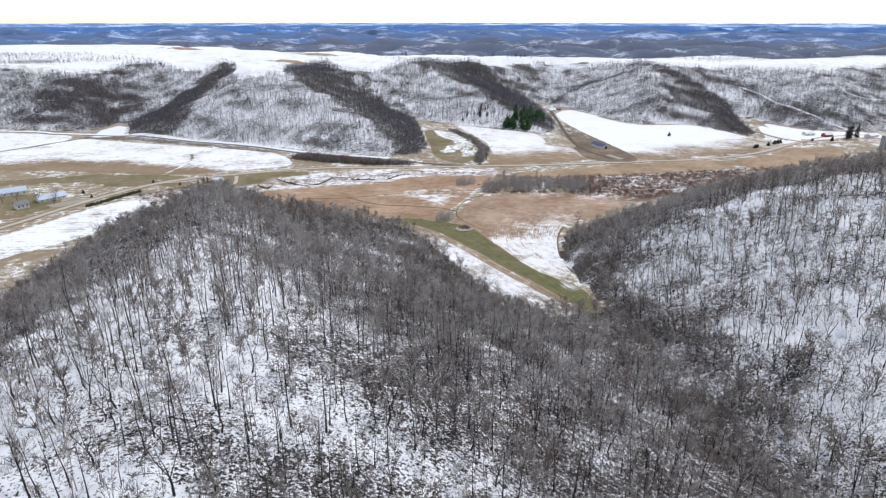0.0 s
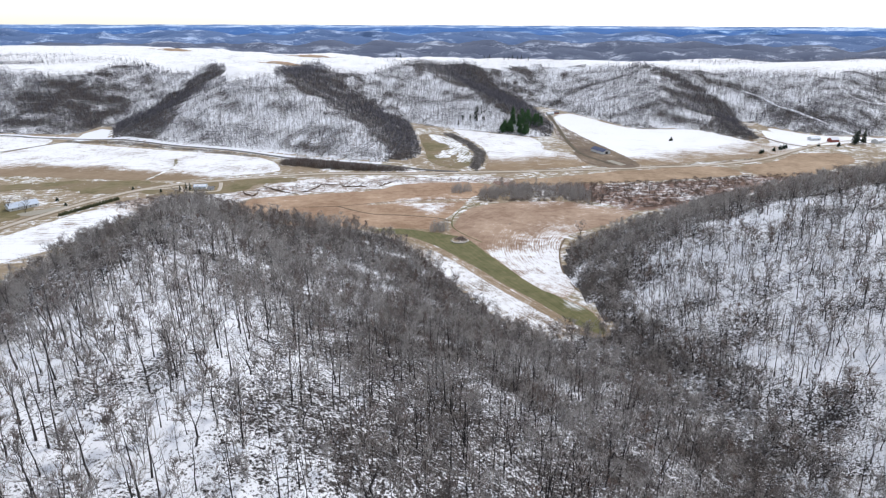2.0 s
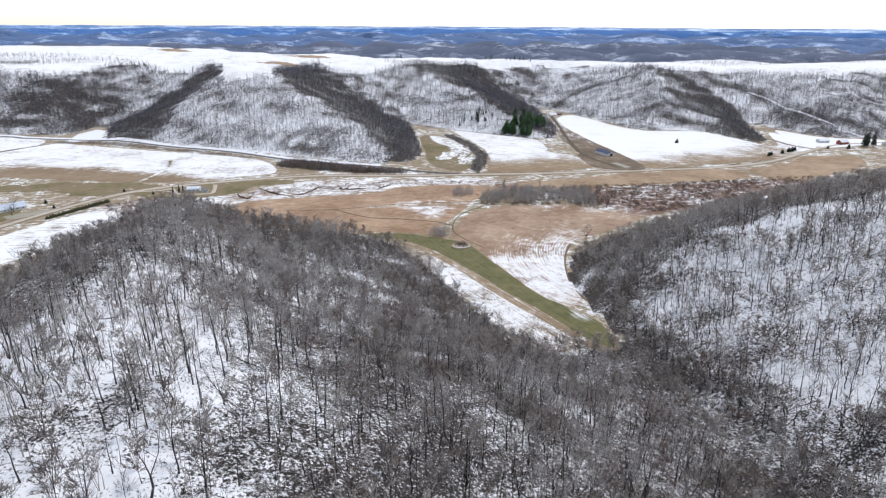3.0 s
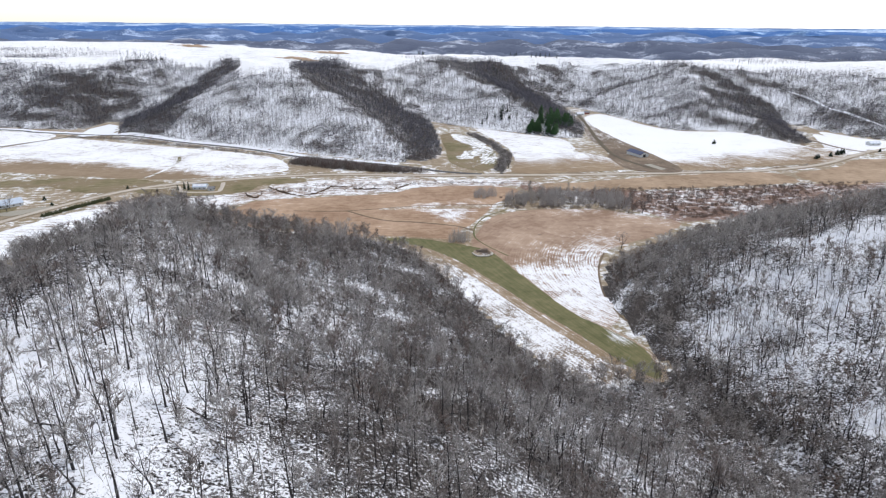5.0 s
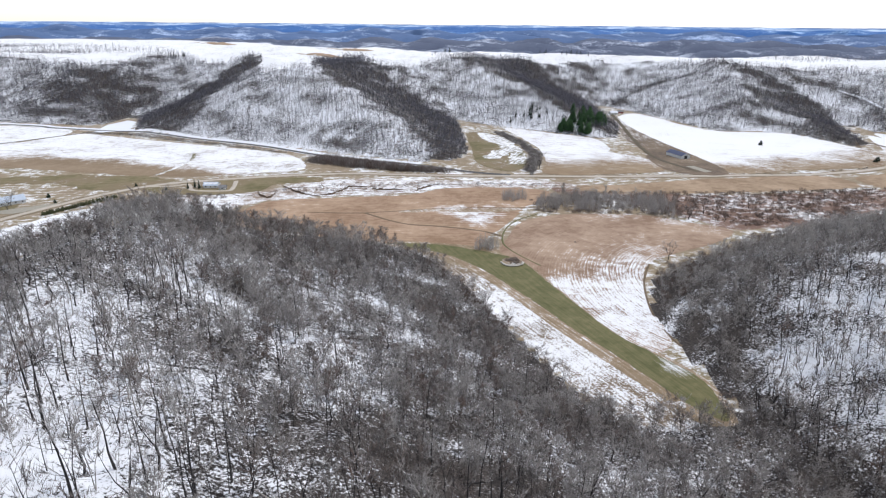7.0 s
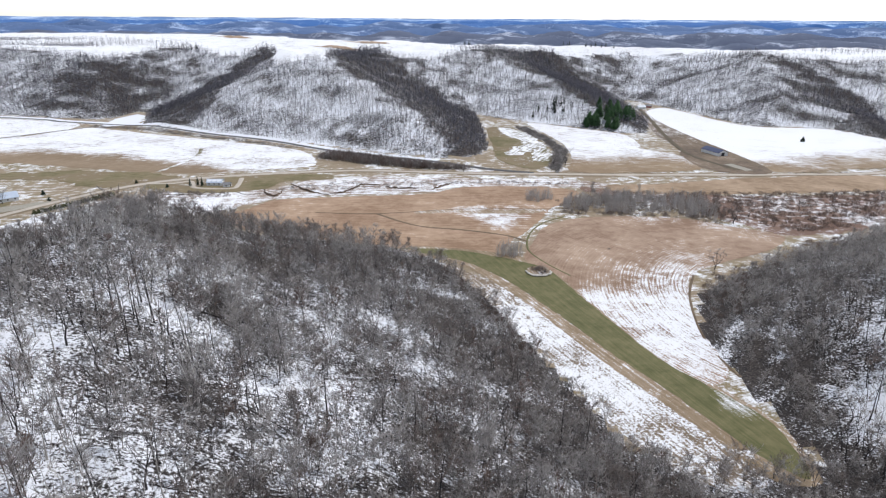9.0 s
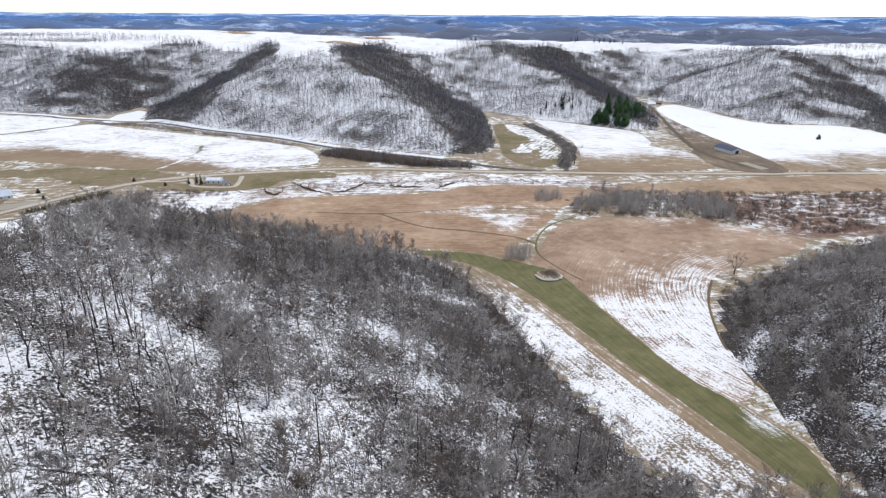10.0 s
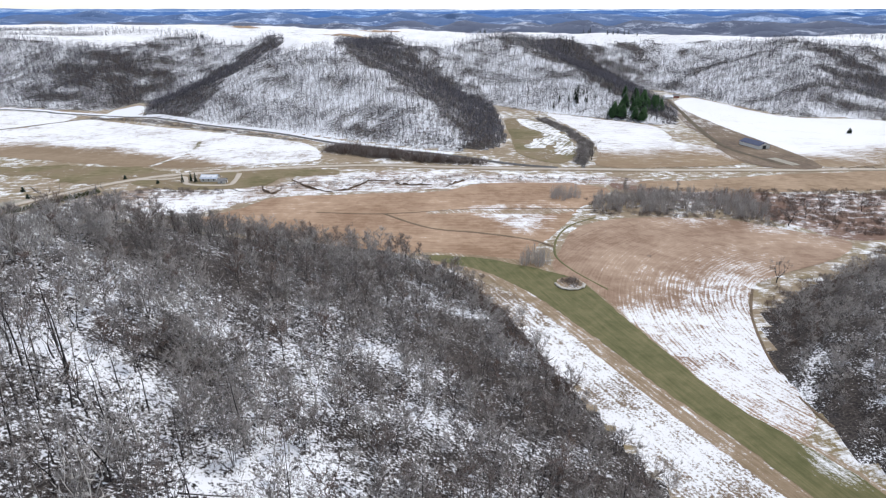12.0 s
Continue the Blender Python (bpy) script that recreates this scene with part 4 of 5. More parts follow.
def broom_tree(seed, tall=13.0, wide=0.22, shoots=300, stems=3, bare=0.3, fat=1.0, thick=0.14):
    """A leafless tree with a soft upright crown: stems that part low down and many fine shoots that rise from them."""
    r = random.Random(seed)
    wv, wt, tv, tt, lines = [], [], [], [], []
    for k in range(stems):
        w = 6.28 * k / stems + r.uniform(-0.6, 0.6)
        out = Vector((math.cos(w), math.sin(w), 0)) * tall * wide * r.uniform(0.35, 0.85) * (0.25 if stems == 1 else 1)
        h = tall * r.uniform(0.68, 0.84)
        pts = [Vector((r.gauss(0, 0.12), r.gauss(0, 0.12), -0.5)), out * 0.25 + Vector((r.gauss(0, 0.2), r.gauss(0, 0.2), h * 0.4)), out + Vector((r.gauss(0, 0.2), r.gauss(0, 0.2), h))]
        v, t = tube(pts, [thick, thick * 0.7, 0.02], 3)
        o = len(wv)
        wv += v
        wt += [(a + o, b + o, c + o) for a, b, c in t]
        lines.append(pts)
    boughs = []
    for k in range(26):
        pts = lines[k % stems]
        u = r.uniform(bare, 0.9)
        p = pts[0].lerp(pts[1], u / 0.4) if u < 0.4 else pts[1].lerp(pts[2], (u - 0.4) / 0.6)
        w = r.uniform(0, 6.28)
        e = p + Vector((math.cos(w), math.sin(w), r.uniform(0.3, 1.2))) * tall * wide * r.uniform(0.45, 0.95) * (1.3 - u * 0.8)
        boughs.append((p, e))
        d = e - p
        s = d.cross(Vector((r.gauss(0, 1), r.gauss(0, 1), 0.3))).normalized() * thick * 0.28
        o = len(tv)
        tv.extend([p - s, p + s, e])
        tt.append((o, o + 1, o + 2))
    for k in range(shoots):
        p, e = boughs[k % len(boughs)]
        q = p.lerp(e, r.uniform(0.15, 1.0))
        lean_out = Vector((q.x, q.y, 0)) / (tall * wide)
        d = (Vector((0, 0, 1)) + lean_out * 0.75 + Vector((r.gauss(0, 0.55), r.gauss(0, 0.55), r.gauss(-0.1, 0.3)))).normalized() * r.uniform(0.7, 1.7) * tall / 13
        s = d.cross(Vector((r.gauss(0, 1), r.gauss(0, 1), r.gauss(0, 0.4)))).normalized() * r.uniform(0.022, 0.042) * fat
        o = len(tv)
        tv.extend([q - s, q + s, q + d])
        tt.append((o, o + 1, o + 2))
    return (np.array([v[:] for v in wv]), np.array(wt)), (np.array([v[:] for v in tv]), np.array(tt))


def reeds(seed, tall=9.0, wide=2.2, stems=70, fat=1.0):
    """A bundle of upright willow stems with fine tips."""
    r = random.Random(seed)
    wv, wt, tv, tt = [], [], [], []
    for k in range(stems):
        w, q = r.uniform(0, 6.28), r.random() ** 0.5
        p = Vector((math.cos(w) * q * wide, math.sin(w) * q * wide, -0.2))
        d = Vector((p.x * 0.12 + r.gauss(0, 0.3), p.y * 0.12 + r.gauss(0, 0.3), tall * r.uniform(0.5, 1.0) * (1 - 0.25 * q * q)))
        s = Vector((r.gauss(0, 1), r.gauss(0, 1), 0)).normalized() * r.uniform(0.05, 0.09) * fat
        o = len(wv)
        wv.extend([p - s, p + s, p + d])
        wt.append((o, o + 1, o + 2))
        for _ in range(2):
            b = p + d * r.uniform(0.35, 0.85)
            e = (d.normalized() + Vector((r.gauss(0, 0.22), r.gauss(0, 0.22), 0.1))).normalized() * tall * r.uniform(0.12, 0.25)
            s2 = e.cross(Vector((r.gauss(0, 1), r.gauss(0, 1), 0))).normalized() * r.uniform(0.03, 0.05) * fat
            o = len(tv)
            tv.extend([b - s2, b + s2, b + e])
            tt.append((o, o + 1, o + 2))
    return (np.array([v[:] for v in wv]), np.array(wt)), (np.array([v[:] for v in tv]), np.array(tt))


def conifer(seed, tall=14.0, wide=0.2, whorls=15, per=10):
    """A trunk and drooping needle sprays in whorls."""
    r = random.Random(seed)
    wv, wt = tube([Vector((0, 0, -0.4)), Vector((0, 0, tall * 0.5)), Vector((0, 0, tall * 0.97))], [tall * 0.014, tall * 0.009, 0.03], 5)
    tv, tt = [], []
    for i in range(whorls):
        u = 0.1 + 0.88 * i / whorls
        reach = tall * wide * (1.06 - u) ** 0.75
        for k in range(per):
            w = r.uniform(0, 6.28)
            base = Vector((0, 0, tall * (u + r.uniform(-0.02, 0.03))))
            d = Vector((math.cos(w), math.sin(w), r.uniform(-0.35, 0.2))) * reach * r.uniform(0.65, 1.15)
            s = Vector((-math.sin(w), math.cos(w), r.uniform(-0.3, 0.3))) * reach * r.uniform(0.22, 0.34)
            o = len(tv)
            tv.extend([base, base + d * 0.6 + s, base + d, base + d * 0.6 - s, base + d * 0.5 + Vector((0, 0, reach * 0.22))])
            tt += [(o, o + 1, o + 4), (o + 1, o + 2, o + 4), (o + 2, o + 3, o + 4), (o + 3, o, o + 4)]
    return (np.array([q[:] for q in wv]), np.array(wt)), (np.array([q[:] for q in tv]), np.array(tt))


def crown_normals(v, seed=1):
    """Fine twigs catch the light as the crown does that they make up: outward and up, a little uneven."""
    r = np.random.RandomState(seed)
    high = max(float(v[:, 2].max()), 1.0)
    n = np.stack([v[:, 0] / (0.3 * high), v[:, 1] / (0.3 * high), 0.9 * v[:, 2] / high - 0.05], -1)
    n += np.repeat(r.normal(0, 0.3, (len(v) // 3 + 1, 3)), 3, 0)[:len(v)]
    return n / np.maximum(np.linalg.norm(n, axis=1), 1e-6)[:, None]


def limb_normals(v, t):
    n = np.zeros((len(v), 3))
    f = np.cross(v[t[:, 1]] - v[t[:, 0]], v[t[:, 2]] - v[t[:, 0]])
    for k in range(3):
        np.add.at(n, t[:, k], f)
    return n / np.maximum(np.linalg.norm(n, axis=1), 1e-6)[:, None]


def scatter(x0, x1, y0, y1, spacing, keep, seed):
    """Uneven positions, about one a square of that spacing, where keep allows."""
    r = np.random.RandomState(seed)
    X, Y = np.meshgrid(np.arange(x0, x1, spacing), np.arange(y0, y1, spacing))
    X, Y = X.ravel() + r.uniform(-0.62, 0.62, X.size) * spacing, Y.ravel() + r.uniform(-0.62, 0.62, Y.size) * spacing
    k = keep(X, Y, r)
    return X[k], Y[k]


def wood(name, X, Y, templates, mats, label, seed, low=0.7, high=1.2, category="woodland", lean=(0.0, 0.0)):
    """Many trees in one mesh, each turned, sized and set on the ground. mats: (wood, twig) for each template."""
    r = np.random.RandomState(seed)
    Z = land(X, Y)
    slots = []
    for pair in mats:
        for m in pair:
            if m not in slots:
                slots.append(m)
    tone = 0.5 + 0.42 * ripple(X, Y, 48, seed + 300) + r.normal(0, 0.2, X.size)  # like trees stand together
    pick = np.clip(np.floor((tone % 1.0) * len(templates)), 0, len(templates) - 1).astype(int)
    V, N, T, I, o = [], [], [], [], 0
    for n, parts in enumerate(templates):
        who = np.nonzero(pick == n)[0]
        a, s = r.uniform(0, 6.28, who.size), r.uniform(low, high, who.size)
        for k, ((v, t), m) in enumerate(zip(parts, mats[n])):
            if not len(v) or not who.size:
                continue
            nv = crown_normals(v) if k else limb_normals(v, t)
            ca, sa = np.cos(a)[:, None], np.sin(a)[:, None]
            N.append(np.stack([nv[None, :, 0] * ca - nv[None, :, 1] * sa, nv[None, :, 0] * sa + nv[None, :, 1] * ca, np.repeat(nv[None, :, 2], who.size, 0)], -1).reshape(-1, 3))
            c, sn = np.cos(a)[:, None] * s[:, None], np.sin(a)[:, None] * s[:, None]
            x = v[None, :, 0] * c - v[None, :, 1] * sn + X[who][:, None] + lean[0] * v[None, :, 2]
            y = v[None, :, 0] * sn + v[None, :, 1] * c + Y[who][:, None] + lean[1] * v[None, :, 2]
            z = v[None, :, 2] * s[:, None] + Z[who][:, None]
            V.append(np.stack([x, y, z], -1).reshape(-1, 3))
            T.append((t[None] + (np.arange(who.size) * len(v))[:, None, None] + o).reshape(-1, 3))
            I.append(np.full(len(t) * who.size, slots.index(m)))
            o += len(v) * who.size
    me = mesh_of(name, np.concatenate(V), np.concatenate(T), slots, np.concatenate(I), False, np.concatenate(N))
    return tagged(new(name, me), label, category, kind="stuff")


def tree_meshes(parts, mats, trunk="trunk", crown="crown", soft=True):
    return [mesh_of(n, v, t, [m], None, False, crown_normals(v) if soft and n == crown else None) for (v, t), m, n in zip(parts, mats, (trunk, crown)) if len(v)]


def stand(name, x, y, meshes, label, turn=0.0, size=1.0, group="", category="tree"):
    """One tree as a thing: an empty at its foot with trunk and crown."""
    top = new(name)
    top.empty_display_size = 0.5
    for me in meshes:
        p = new(me.name.split(".")[0], me)
        p.parent = top
    top.matrix_basis = pose(x, y, ground_z(x, y), 0, 0, turn) @ Matrix.Scale(size, 4)
    return tagged(top, label, category, group)


TALL = [bare_tree(s, 17.0, 0.18, 7, 2, 8, 0.45, 0.08, 0.2 + 0.025 * (s % 3), 3, crook=0.14) for s in range(6)]
WIDE = [bare_tree(s + 20, 15.0, 0.30, 9, 3, 8, 0.3, 0.12, 0.2, 4, 2 + s % 2, 0.28, 0.2, 1.5) for s in range(3)]
SLIM = [bare_tree(s + 40, 13.5, 0.16, 5, 2, 6, 0.45, 0.14, 0.09, 3) for s in range(3)]
ASPEN = [bare_tree(s + 60, 15.5, 0.22, 8, 3, 8, 0.3, 0.06, 0.14, 3) for s in range(2)]
LITE = [broom_tree(s + 80, 13.0 + s % 3, 0.25 + 0.03 * (s % 3), 285, 1 + s % 4, 0.22 + 0.05 * (s % 2), 2.3, 0.09) for s in range(7)]
LITEMATS = [(M_BARK, M_TWIGBROWN)] * 2 + [(M_GREYBARK, M_TWIG)] * 2 + [(M_GREYBARK, M_PALETWIG)] + [(M_PALE, M_PALETWIG)] * 2
MIX = TALL + WIDE + SLIM + ASPEN + LITE[:3] + LITE[6:]
MIXMATS = [(M_BARK, M_TWIG)] * 5 + [(M_BARK, M_TWIGBROWN), (M_BARK, M_TWIGBROWN), (M_BARK, M_TWIG), (M_BARK, M_PALETWIG)] + [(M_BARK, M_TWIG)] * 3 + [(M_PALE, M_PALETWIG)] * 2 + LITEMATS[:3] + LITEMATS[6:]
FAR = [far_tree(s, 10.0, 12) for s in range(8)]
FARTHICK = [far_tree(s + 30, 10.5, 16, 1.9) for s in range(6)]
FARMATS = [(M_HAZEBARK, M_HAZETWIG)] * 6 + [(M_HAZEBARK, M_TWIG), (M_GREYBARK, M_PALETWIG)]
NEAR_MESHES = [tree_meshes(p, m) for p, m in zip(MIX, MIXMATS)]


def near_left(x, y, r):
    d = depth_in(x, y, LEFT, 18)
    keep = (d > 3) & (y > 50) & (y < 330)
    keep &= (np.abs(x + 20) < 70 + y * 0.8)
    return keep & (r.rand(x.size) < 0.80 - np.where(y > 240, 0.3 * drift(x, y), 0) - 0.35 * np.exp(-((x + 80) / 34) ** 2 - ((y - 203) / 36) ** 2) - 0.12 * np.exp(-((x + 112) / 24) ** 2 - ((y - 275) / 55) ** 2) + 0.28 * ripple(x, y, 70, 12) + np.where(x < -158, -1.0, 0) - thick_left(x, y))


def back_left(x, y, r):
    d = depth_in(x, y, LEFT, 18)
    return (d > 2) & (y >= 330) & (r.rand(x.size) < 0.86 + 0.3 * ripple(x, y, 21, 95) - np.where(x > -165, 0.55 * np.clip(drift(x, y), 0, 1), 0))


def right_hill(x, y, r):
    p = 0.85 + 0.25 * ripple(x, y, 60, 13)
    return (depth_in(x, y, RIGHT, 18) > 2) & (r.rand(x.size) > toe_share(x, y)) & (r.rand(x.size) > thick_right(x, y)) & (np.abs(x) < 65 + y * 0.8) & (r.rand(x.size) < p)


def left_flank(x, y, r):
    return (depth_in(x, y, LEFT, 18) > 2) & (r.rand(x.size) < thick_left(x, y) * (0.88 + 0.3 * ripple(x, y, 21, 96))) & (y < 332) & (np.abs(x + 20) < 75 + y * 0.85)


def draw_floor(x, y, r):
    return (depth_in(x, y, LEFT, 18) < 12) & (depth_in(x, y, RIGHT, 18) < 14) & (y < 338)


X, Y = scatter(-290, 120, 50, 332, 5.0, near_left, 1)
SINGLE = (np.abs(X + 45) < 65) & (Y > 118) & (Y < 265)
KINDS = (["tall slender leafless hardwood on a snowy slope"] * 6 + ["spreading leafless oak with brownish twigs"] + ["spreading leafless oak with grey twigs"] * 2
         + ["thin young leafless tree on a snowy slope"] * 3 + ["pale-barked leafless aspen among darker trees"] * 2 + ["leafless tree with a soft upright crown of fine twigs"] * 4)
pick = random.Random(5)
for x, y in list(zip(X[SINGLE], Y[SINGLE]))[:300]:
    k = pick.randrange(len(MIX))
    stand("bare_tree", float(x), float(y), NEAR_MESHES[k], KINDS[k], pick.uniform(0, 360), pick.uniform(0.7, 1.2), "hillside trees")
rest = np.ones(X.size, bool)
rest[np.nonzero(SINGLE)[0][:300]] = False
X, Y = X[rest], Y[rest]
CREST = (Y > np.where(X < -80, 315, 245)) & (np.arange(X.size) % 4 > 0)
wood("left_crest_wood", X[CREST], Y[CREST], LITE, LITEMATS, "leafless trees with soft crowns along the hill's crest", 21, 0.65, 1.15)
X, Y = X[~CREST], Y[~CREST]
wood("left_hill_wood", X, Y, MIX, MIXMATS, "leafless hardwood forest on a snowy hillside", 1)
X, Y = scatter(-330, 60, 330, 545, 6.2, back_left, 2)
wood("left_spur_wood", X, Y, LITE, LITEMATS, "dense leafless trees on the hill's far spur", 2, 0.55, 1.3)
X, Y = scatter(88, 440, 90, 560, 5.0, right_hill, 3)
wood("right_hill_wood", X, Y, TALL[:3] + SLIM + WIDE + LITE[:4], MIXMATS[:3] + [(M_BARK, M_TWIG)] * 3 + MIXMATS[6:9] + LITEMATS[:4], "leafless hardwood forest on a snowy slope", 3, lean=(-0.1, -0.02))
X, Y = scatter(80, 310, 330, 600, 5.6, lambda x, y, r: (toe_share(x, y) > 0.25 + 0.75 * r.rand(x.size)) & (depth_in(x, y, RIGHT, 10) > 3), 14)
wood("toe_wood", X, Y, LITE, LITEMATS[2:] + LITEMATS[5:], "dense grey-brown trees on the slope's foot", 14, 0.4, 1.05)
X, Y = scatter(30, 190, 90, 338, 5.2, draw_floor, 4)
wood("draw_wood", X, Y, LITE, LITEMATS, "dense grey trees along the ravine bottom", 4, 0.5, 1.05)
X, Y = scatter(-290, 60, 120, 332, 6.2, left_flank, 9)
wood("left_flank_wood", X, Y, LITE, LITEMATS, "dense leafless trees on the hill's valley side", 9)
X, Y = scatter(-165, -40, 290, 395, 5.0, lambda x, y, r: (depth_in(x, y, LEFT, 18) > 4) & (r.rand(x.size) < 0.9 * near_line(x, y, ((-158, 376), (-140, 362), (-114, 352), (-92, 338), (-66, 318)), 11)), 33)
X2, Y2 = scatter(-135, 70, 175, 340, 13.0, lambda x, y, r: (depth_in(x, y, LEFT, 18) > 4) & (r.rand(x.size) < 0.65 + 0.4 * ripple(x, y, 50, 97)), 34)
X, Y = np.concatenate([X, X2]), np.concatenate([Y, Y2])
wood("pale_crest_wood", X, Y, LITE, [(M_PALE, M_PALETWIG)] * 7, "pale grey leafless aspens among darker trees", 33, 0.7, 1.15)
BUSH = [shrub(s, 2.8, 18, 0.7, 0.5) for s in range(5)]
X, Y = scatter(-170, 120, 90, 345, 4.4, lambda x, y, r: (depth_in(x, y, LEFT, 18) > 1) & (r.rand(x.size) < np.clip(0.5 + 0.45 * ripple(x, y, 40, 15) + (x + 40) / 220, 0, 1)), 5)
wood("undergrowth", X, Y, BUSH, [(M_BARK, M_TWIGBROWN)] * 2 + [(M_BARK, M_LEAF), (M_BARK, M_TWIG), (M_BARK, M_TWIG)], "low leafless brush under the trees", 5, 0.5, 1.2, "brush")


X, Y = scatter(125, 400, 120, 430, 4.5, lambda x, y, r: (depth_in(x, y, RIGHT, 18) > 6) & (np.abs(x) < 65 + y * 0.8) & (r.rand(x.size) < np.clip(0.5 + 0.5 * ripple(x, y, 45, 16), 0, 1)), 10)
wood("undergrowth", X, Y, BUSH, [(M_BARK, M_BARK), (M_BARK, M_TWIGBROWN), (M_BARK, M_LEAF), (M_BARK, M_TWIG), (M_BARK, M_BARK)], "low leafless brush on the snowy slope", 10, 0.3, 0.9, "brush")
LEAFY = [leafy_brush(s) for s in range(4)]
X, Y = scatter(-110, 230, 95, 350, 5.0, lambda x, y, r: ((depth_in(x, y, LEFT, 18) > 1) | (depth_in(x, y, RIGHT, 18) > 4)) & (r.rand(x.size) < np.clip(0.9 * ripple(x, y, 55, 25) - 0.05 + 0.9 * np.exp(-((x + 28) / 15) ** 2 - ((y - 232) / 16) ** 2) + 0.9 * np.exp(-((x + 22) / 13) ** 2 - ((y - 146) / 14) ** 2) + 0.9 * np.exp(-((x + 24) / 11) ** 2 - ((y - 203) / 22) ** 2), 0, 0.85)), 7)
wood("leafy_brush", X, Y, LEAFY, [(M_BARK, M_LEAF)] * 4, "oak brush with withered brown leaves", 7, 0.5, 1.1, "brush")
X, Y = scatter(120, 430, 340, 560, 6.2, lambda x, y, r: (depth_in(x, y, RIGHT, 18) > 6) & (r.rand(x.size) < thick_right(x, y)) & (r.rand(x.size) > toe_share(x, y)) & (y < np.interp(x, [130, 252, 420], [545, 500, 450])), 8)
wood("ridge_wood", X, Y, LITE, LITEMATS, "dense leafless trees along the ridge crest", 8, 0.7, 1.1)


def far_slope(x, y, r):
    d = depth_in(x, y, UPLAND, 16)
    sunny = slope_to_sun(x, y)
    p = np.where(sunny > np.where(x < -60, 0.08, -0.07), 1.0, 0.78 + 0.25 * ripple(x, y, 90, 19))
    p = p * (1 - bare_gully(x, y))
    return (d > 2) & ~is_plateau(x, y) & (y < 1480) & (np.abs(x) < 60 + y * 0.8) & (r.rand(x.size) < p)


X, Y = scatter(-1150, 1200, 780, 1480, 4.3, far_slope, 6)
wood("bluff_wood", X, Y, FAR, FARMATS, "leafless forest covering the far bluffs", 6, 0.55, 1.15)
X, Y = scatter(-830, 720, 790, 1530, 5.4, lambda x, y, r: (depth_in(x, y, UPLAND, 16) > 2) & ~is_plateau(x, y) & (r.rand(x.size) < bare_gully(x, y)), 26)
wood("gully_wood", X, Y, FARTHICK, [(M_HAZEBARK, M_HAZETWIG)] * 6, "close-grown leafless trees in the bluffs' hollows", 26, 0.6, 1.2)


# ---- valley woods and brush ----
PINE = [conifer(s, 15, 0.38, 12, 15) for s in range(3)]
SPRUCE = [conifer(s + 5, 13, 0.2, 14, 9) for s in range(3)]
PINE_MESHES = [tree_meshes(p, (M_BARK, M_PINE), soft=False) for p in PINE]
SPRUCE_MESHES = [tree_meshes(p, (M_BARK, M_SPRUCE), soft=False) for p in SPRUCE]
ROUND = [conifer(s + 9, 5.0, 0.5, 9, 12) for s in range(3)]
ROUND_MESHES = [tree_meshes(p, (M_BARK, M_SPRUCE), soft=False) for p in ROUND]
HEDGE_MESHES = [tree_meshes(p, (M_BARK, M_HEDGE), soft=False) for p in ROUND]
WILLOW = [reeds(s + 120, 11, 2.4, 46, 1.3) for s in range(4)]
WILLOW_MESHES = [tree_meshes(p, (M_PALETWIG, M_WILLOW), "stem_clump", "crown") for k, p in enumerate(WILLOW)]
THICKET = [shrub(s + 30, 4.0, 22, 0.75, 1.3) for s in range(4)]
OAK = [bare_tree(s + 160, 15, 0.4, 18, 5, 9, 0.2, 0.05, 0.36, 6, 3, 0.2, 0.35, 1.6) for s in range(3)]
OAK_MESHES = [tree_meshes(p, (M_BARK, M_TWIG)) for p in OAK]


def thicket(name, poly, spacing, label, seed, mats, low=0.6, high=1.2, templates=None, gaps=1.0):
    xs, ys = [p[0] for p in poly], [p[1] for p in poly]
    X, Y = scatter(min(xs), max(xs), min(ys), max(ys), spacing, lambda x, y, r: inside(x, y, poly) & (r.rand(x.size) < gaps), seed)
    t = templates or THICKET
    return wood(name, X, Y, t, [mats] * len(t), label, seed, low, high, "brush")


thicket("willow_thicket", [(40, 652), (42, 612), (80, 616), (126, 616), (150, 604), (160, 640), (140, 660), (70, 662)], 4.6, "dense pale willow thicket beside the field", 41, (M_PALETWIG, M_WILLOW), 0.45, 1.4, WILLOW + LITE[:2], 0.75)
thicket("willow_scrub", [(34, 648), (40, 608), (80, 610), (126, 610), (152, 598), (172, 616), (166, 650), (140, 664), (70, 666)], 4.2, "low brown scrub at the foot of the willows", 40, (M_BARK, M_TWIGBROWN), 0.35, 1.0, None, 0.7)
thicket("roadside_brush", [(-206, 770), (-150, 752), (-95, 740), (-45, 738), (-50, 748), (-110, 766), (-160, 786), (-200, 800)], 3.4, "dark leafless brush between the two roads", 42, (M_BARK, M_TWIGBROWN), 1.0, 2.2)
thicket("marsh_brush", [(80, 675), (200, 690), (340, 715), (440, 735), (400, 690), (290, 625), (200, 588), (165, 605), (130, 640)], 4.0, "reddish leafless marsh brush over snow", 43, (M_BARK, M_MARSH), 0.3, 1.1, None, 0.6)
thicket("edge_brush", [(98, 440), (102, 478), (118, 502), (150, 526), (200, 568), (230, 585), (240, 575), (170, 525), (120, 470), (108, 430)], 3.6, "brown leafless brush along the wood's edge", 44, (M_BARK, M_MARSH), 0.3, 1.1, None, 0.55)
thicket("creek_brush", [(-200, 640), (-180, 680), (-60, 700), (70, 705), (72, 694), (-40, 686), (-90, 668), (-150, 650)], 6.0, "low brush along the snowy creek", 45, (M_BARK, M_TWIGBROWN), 0.3, 0.8, None, 0.6)
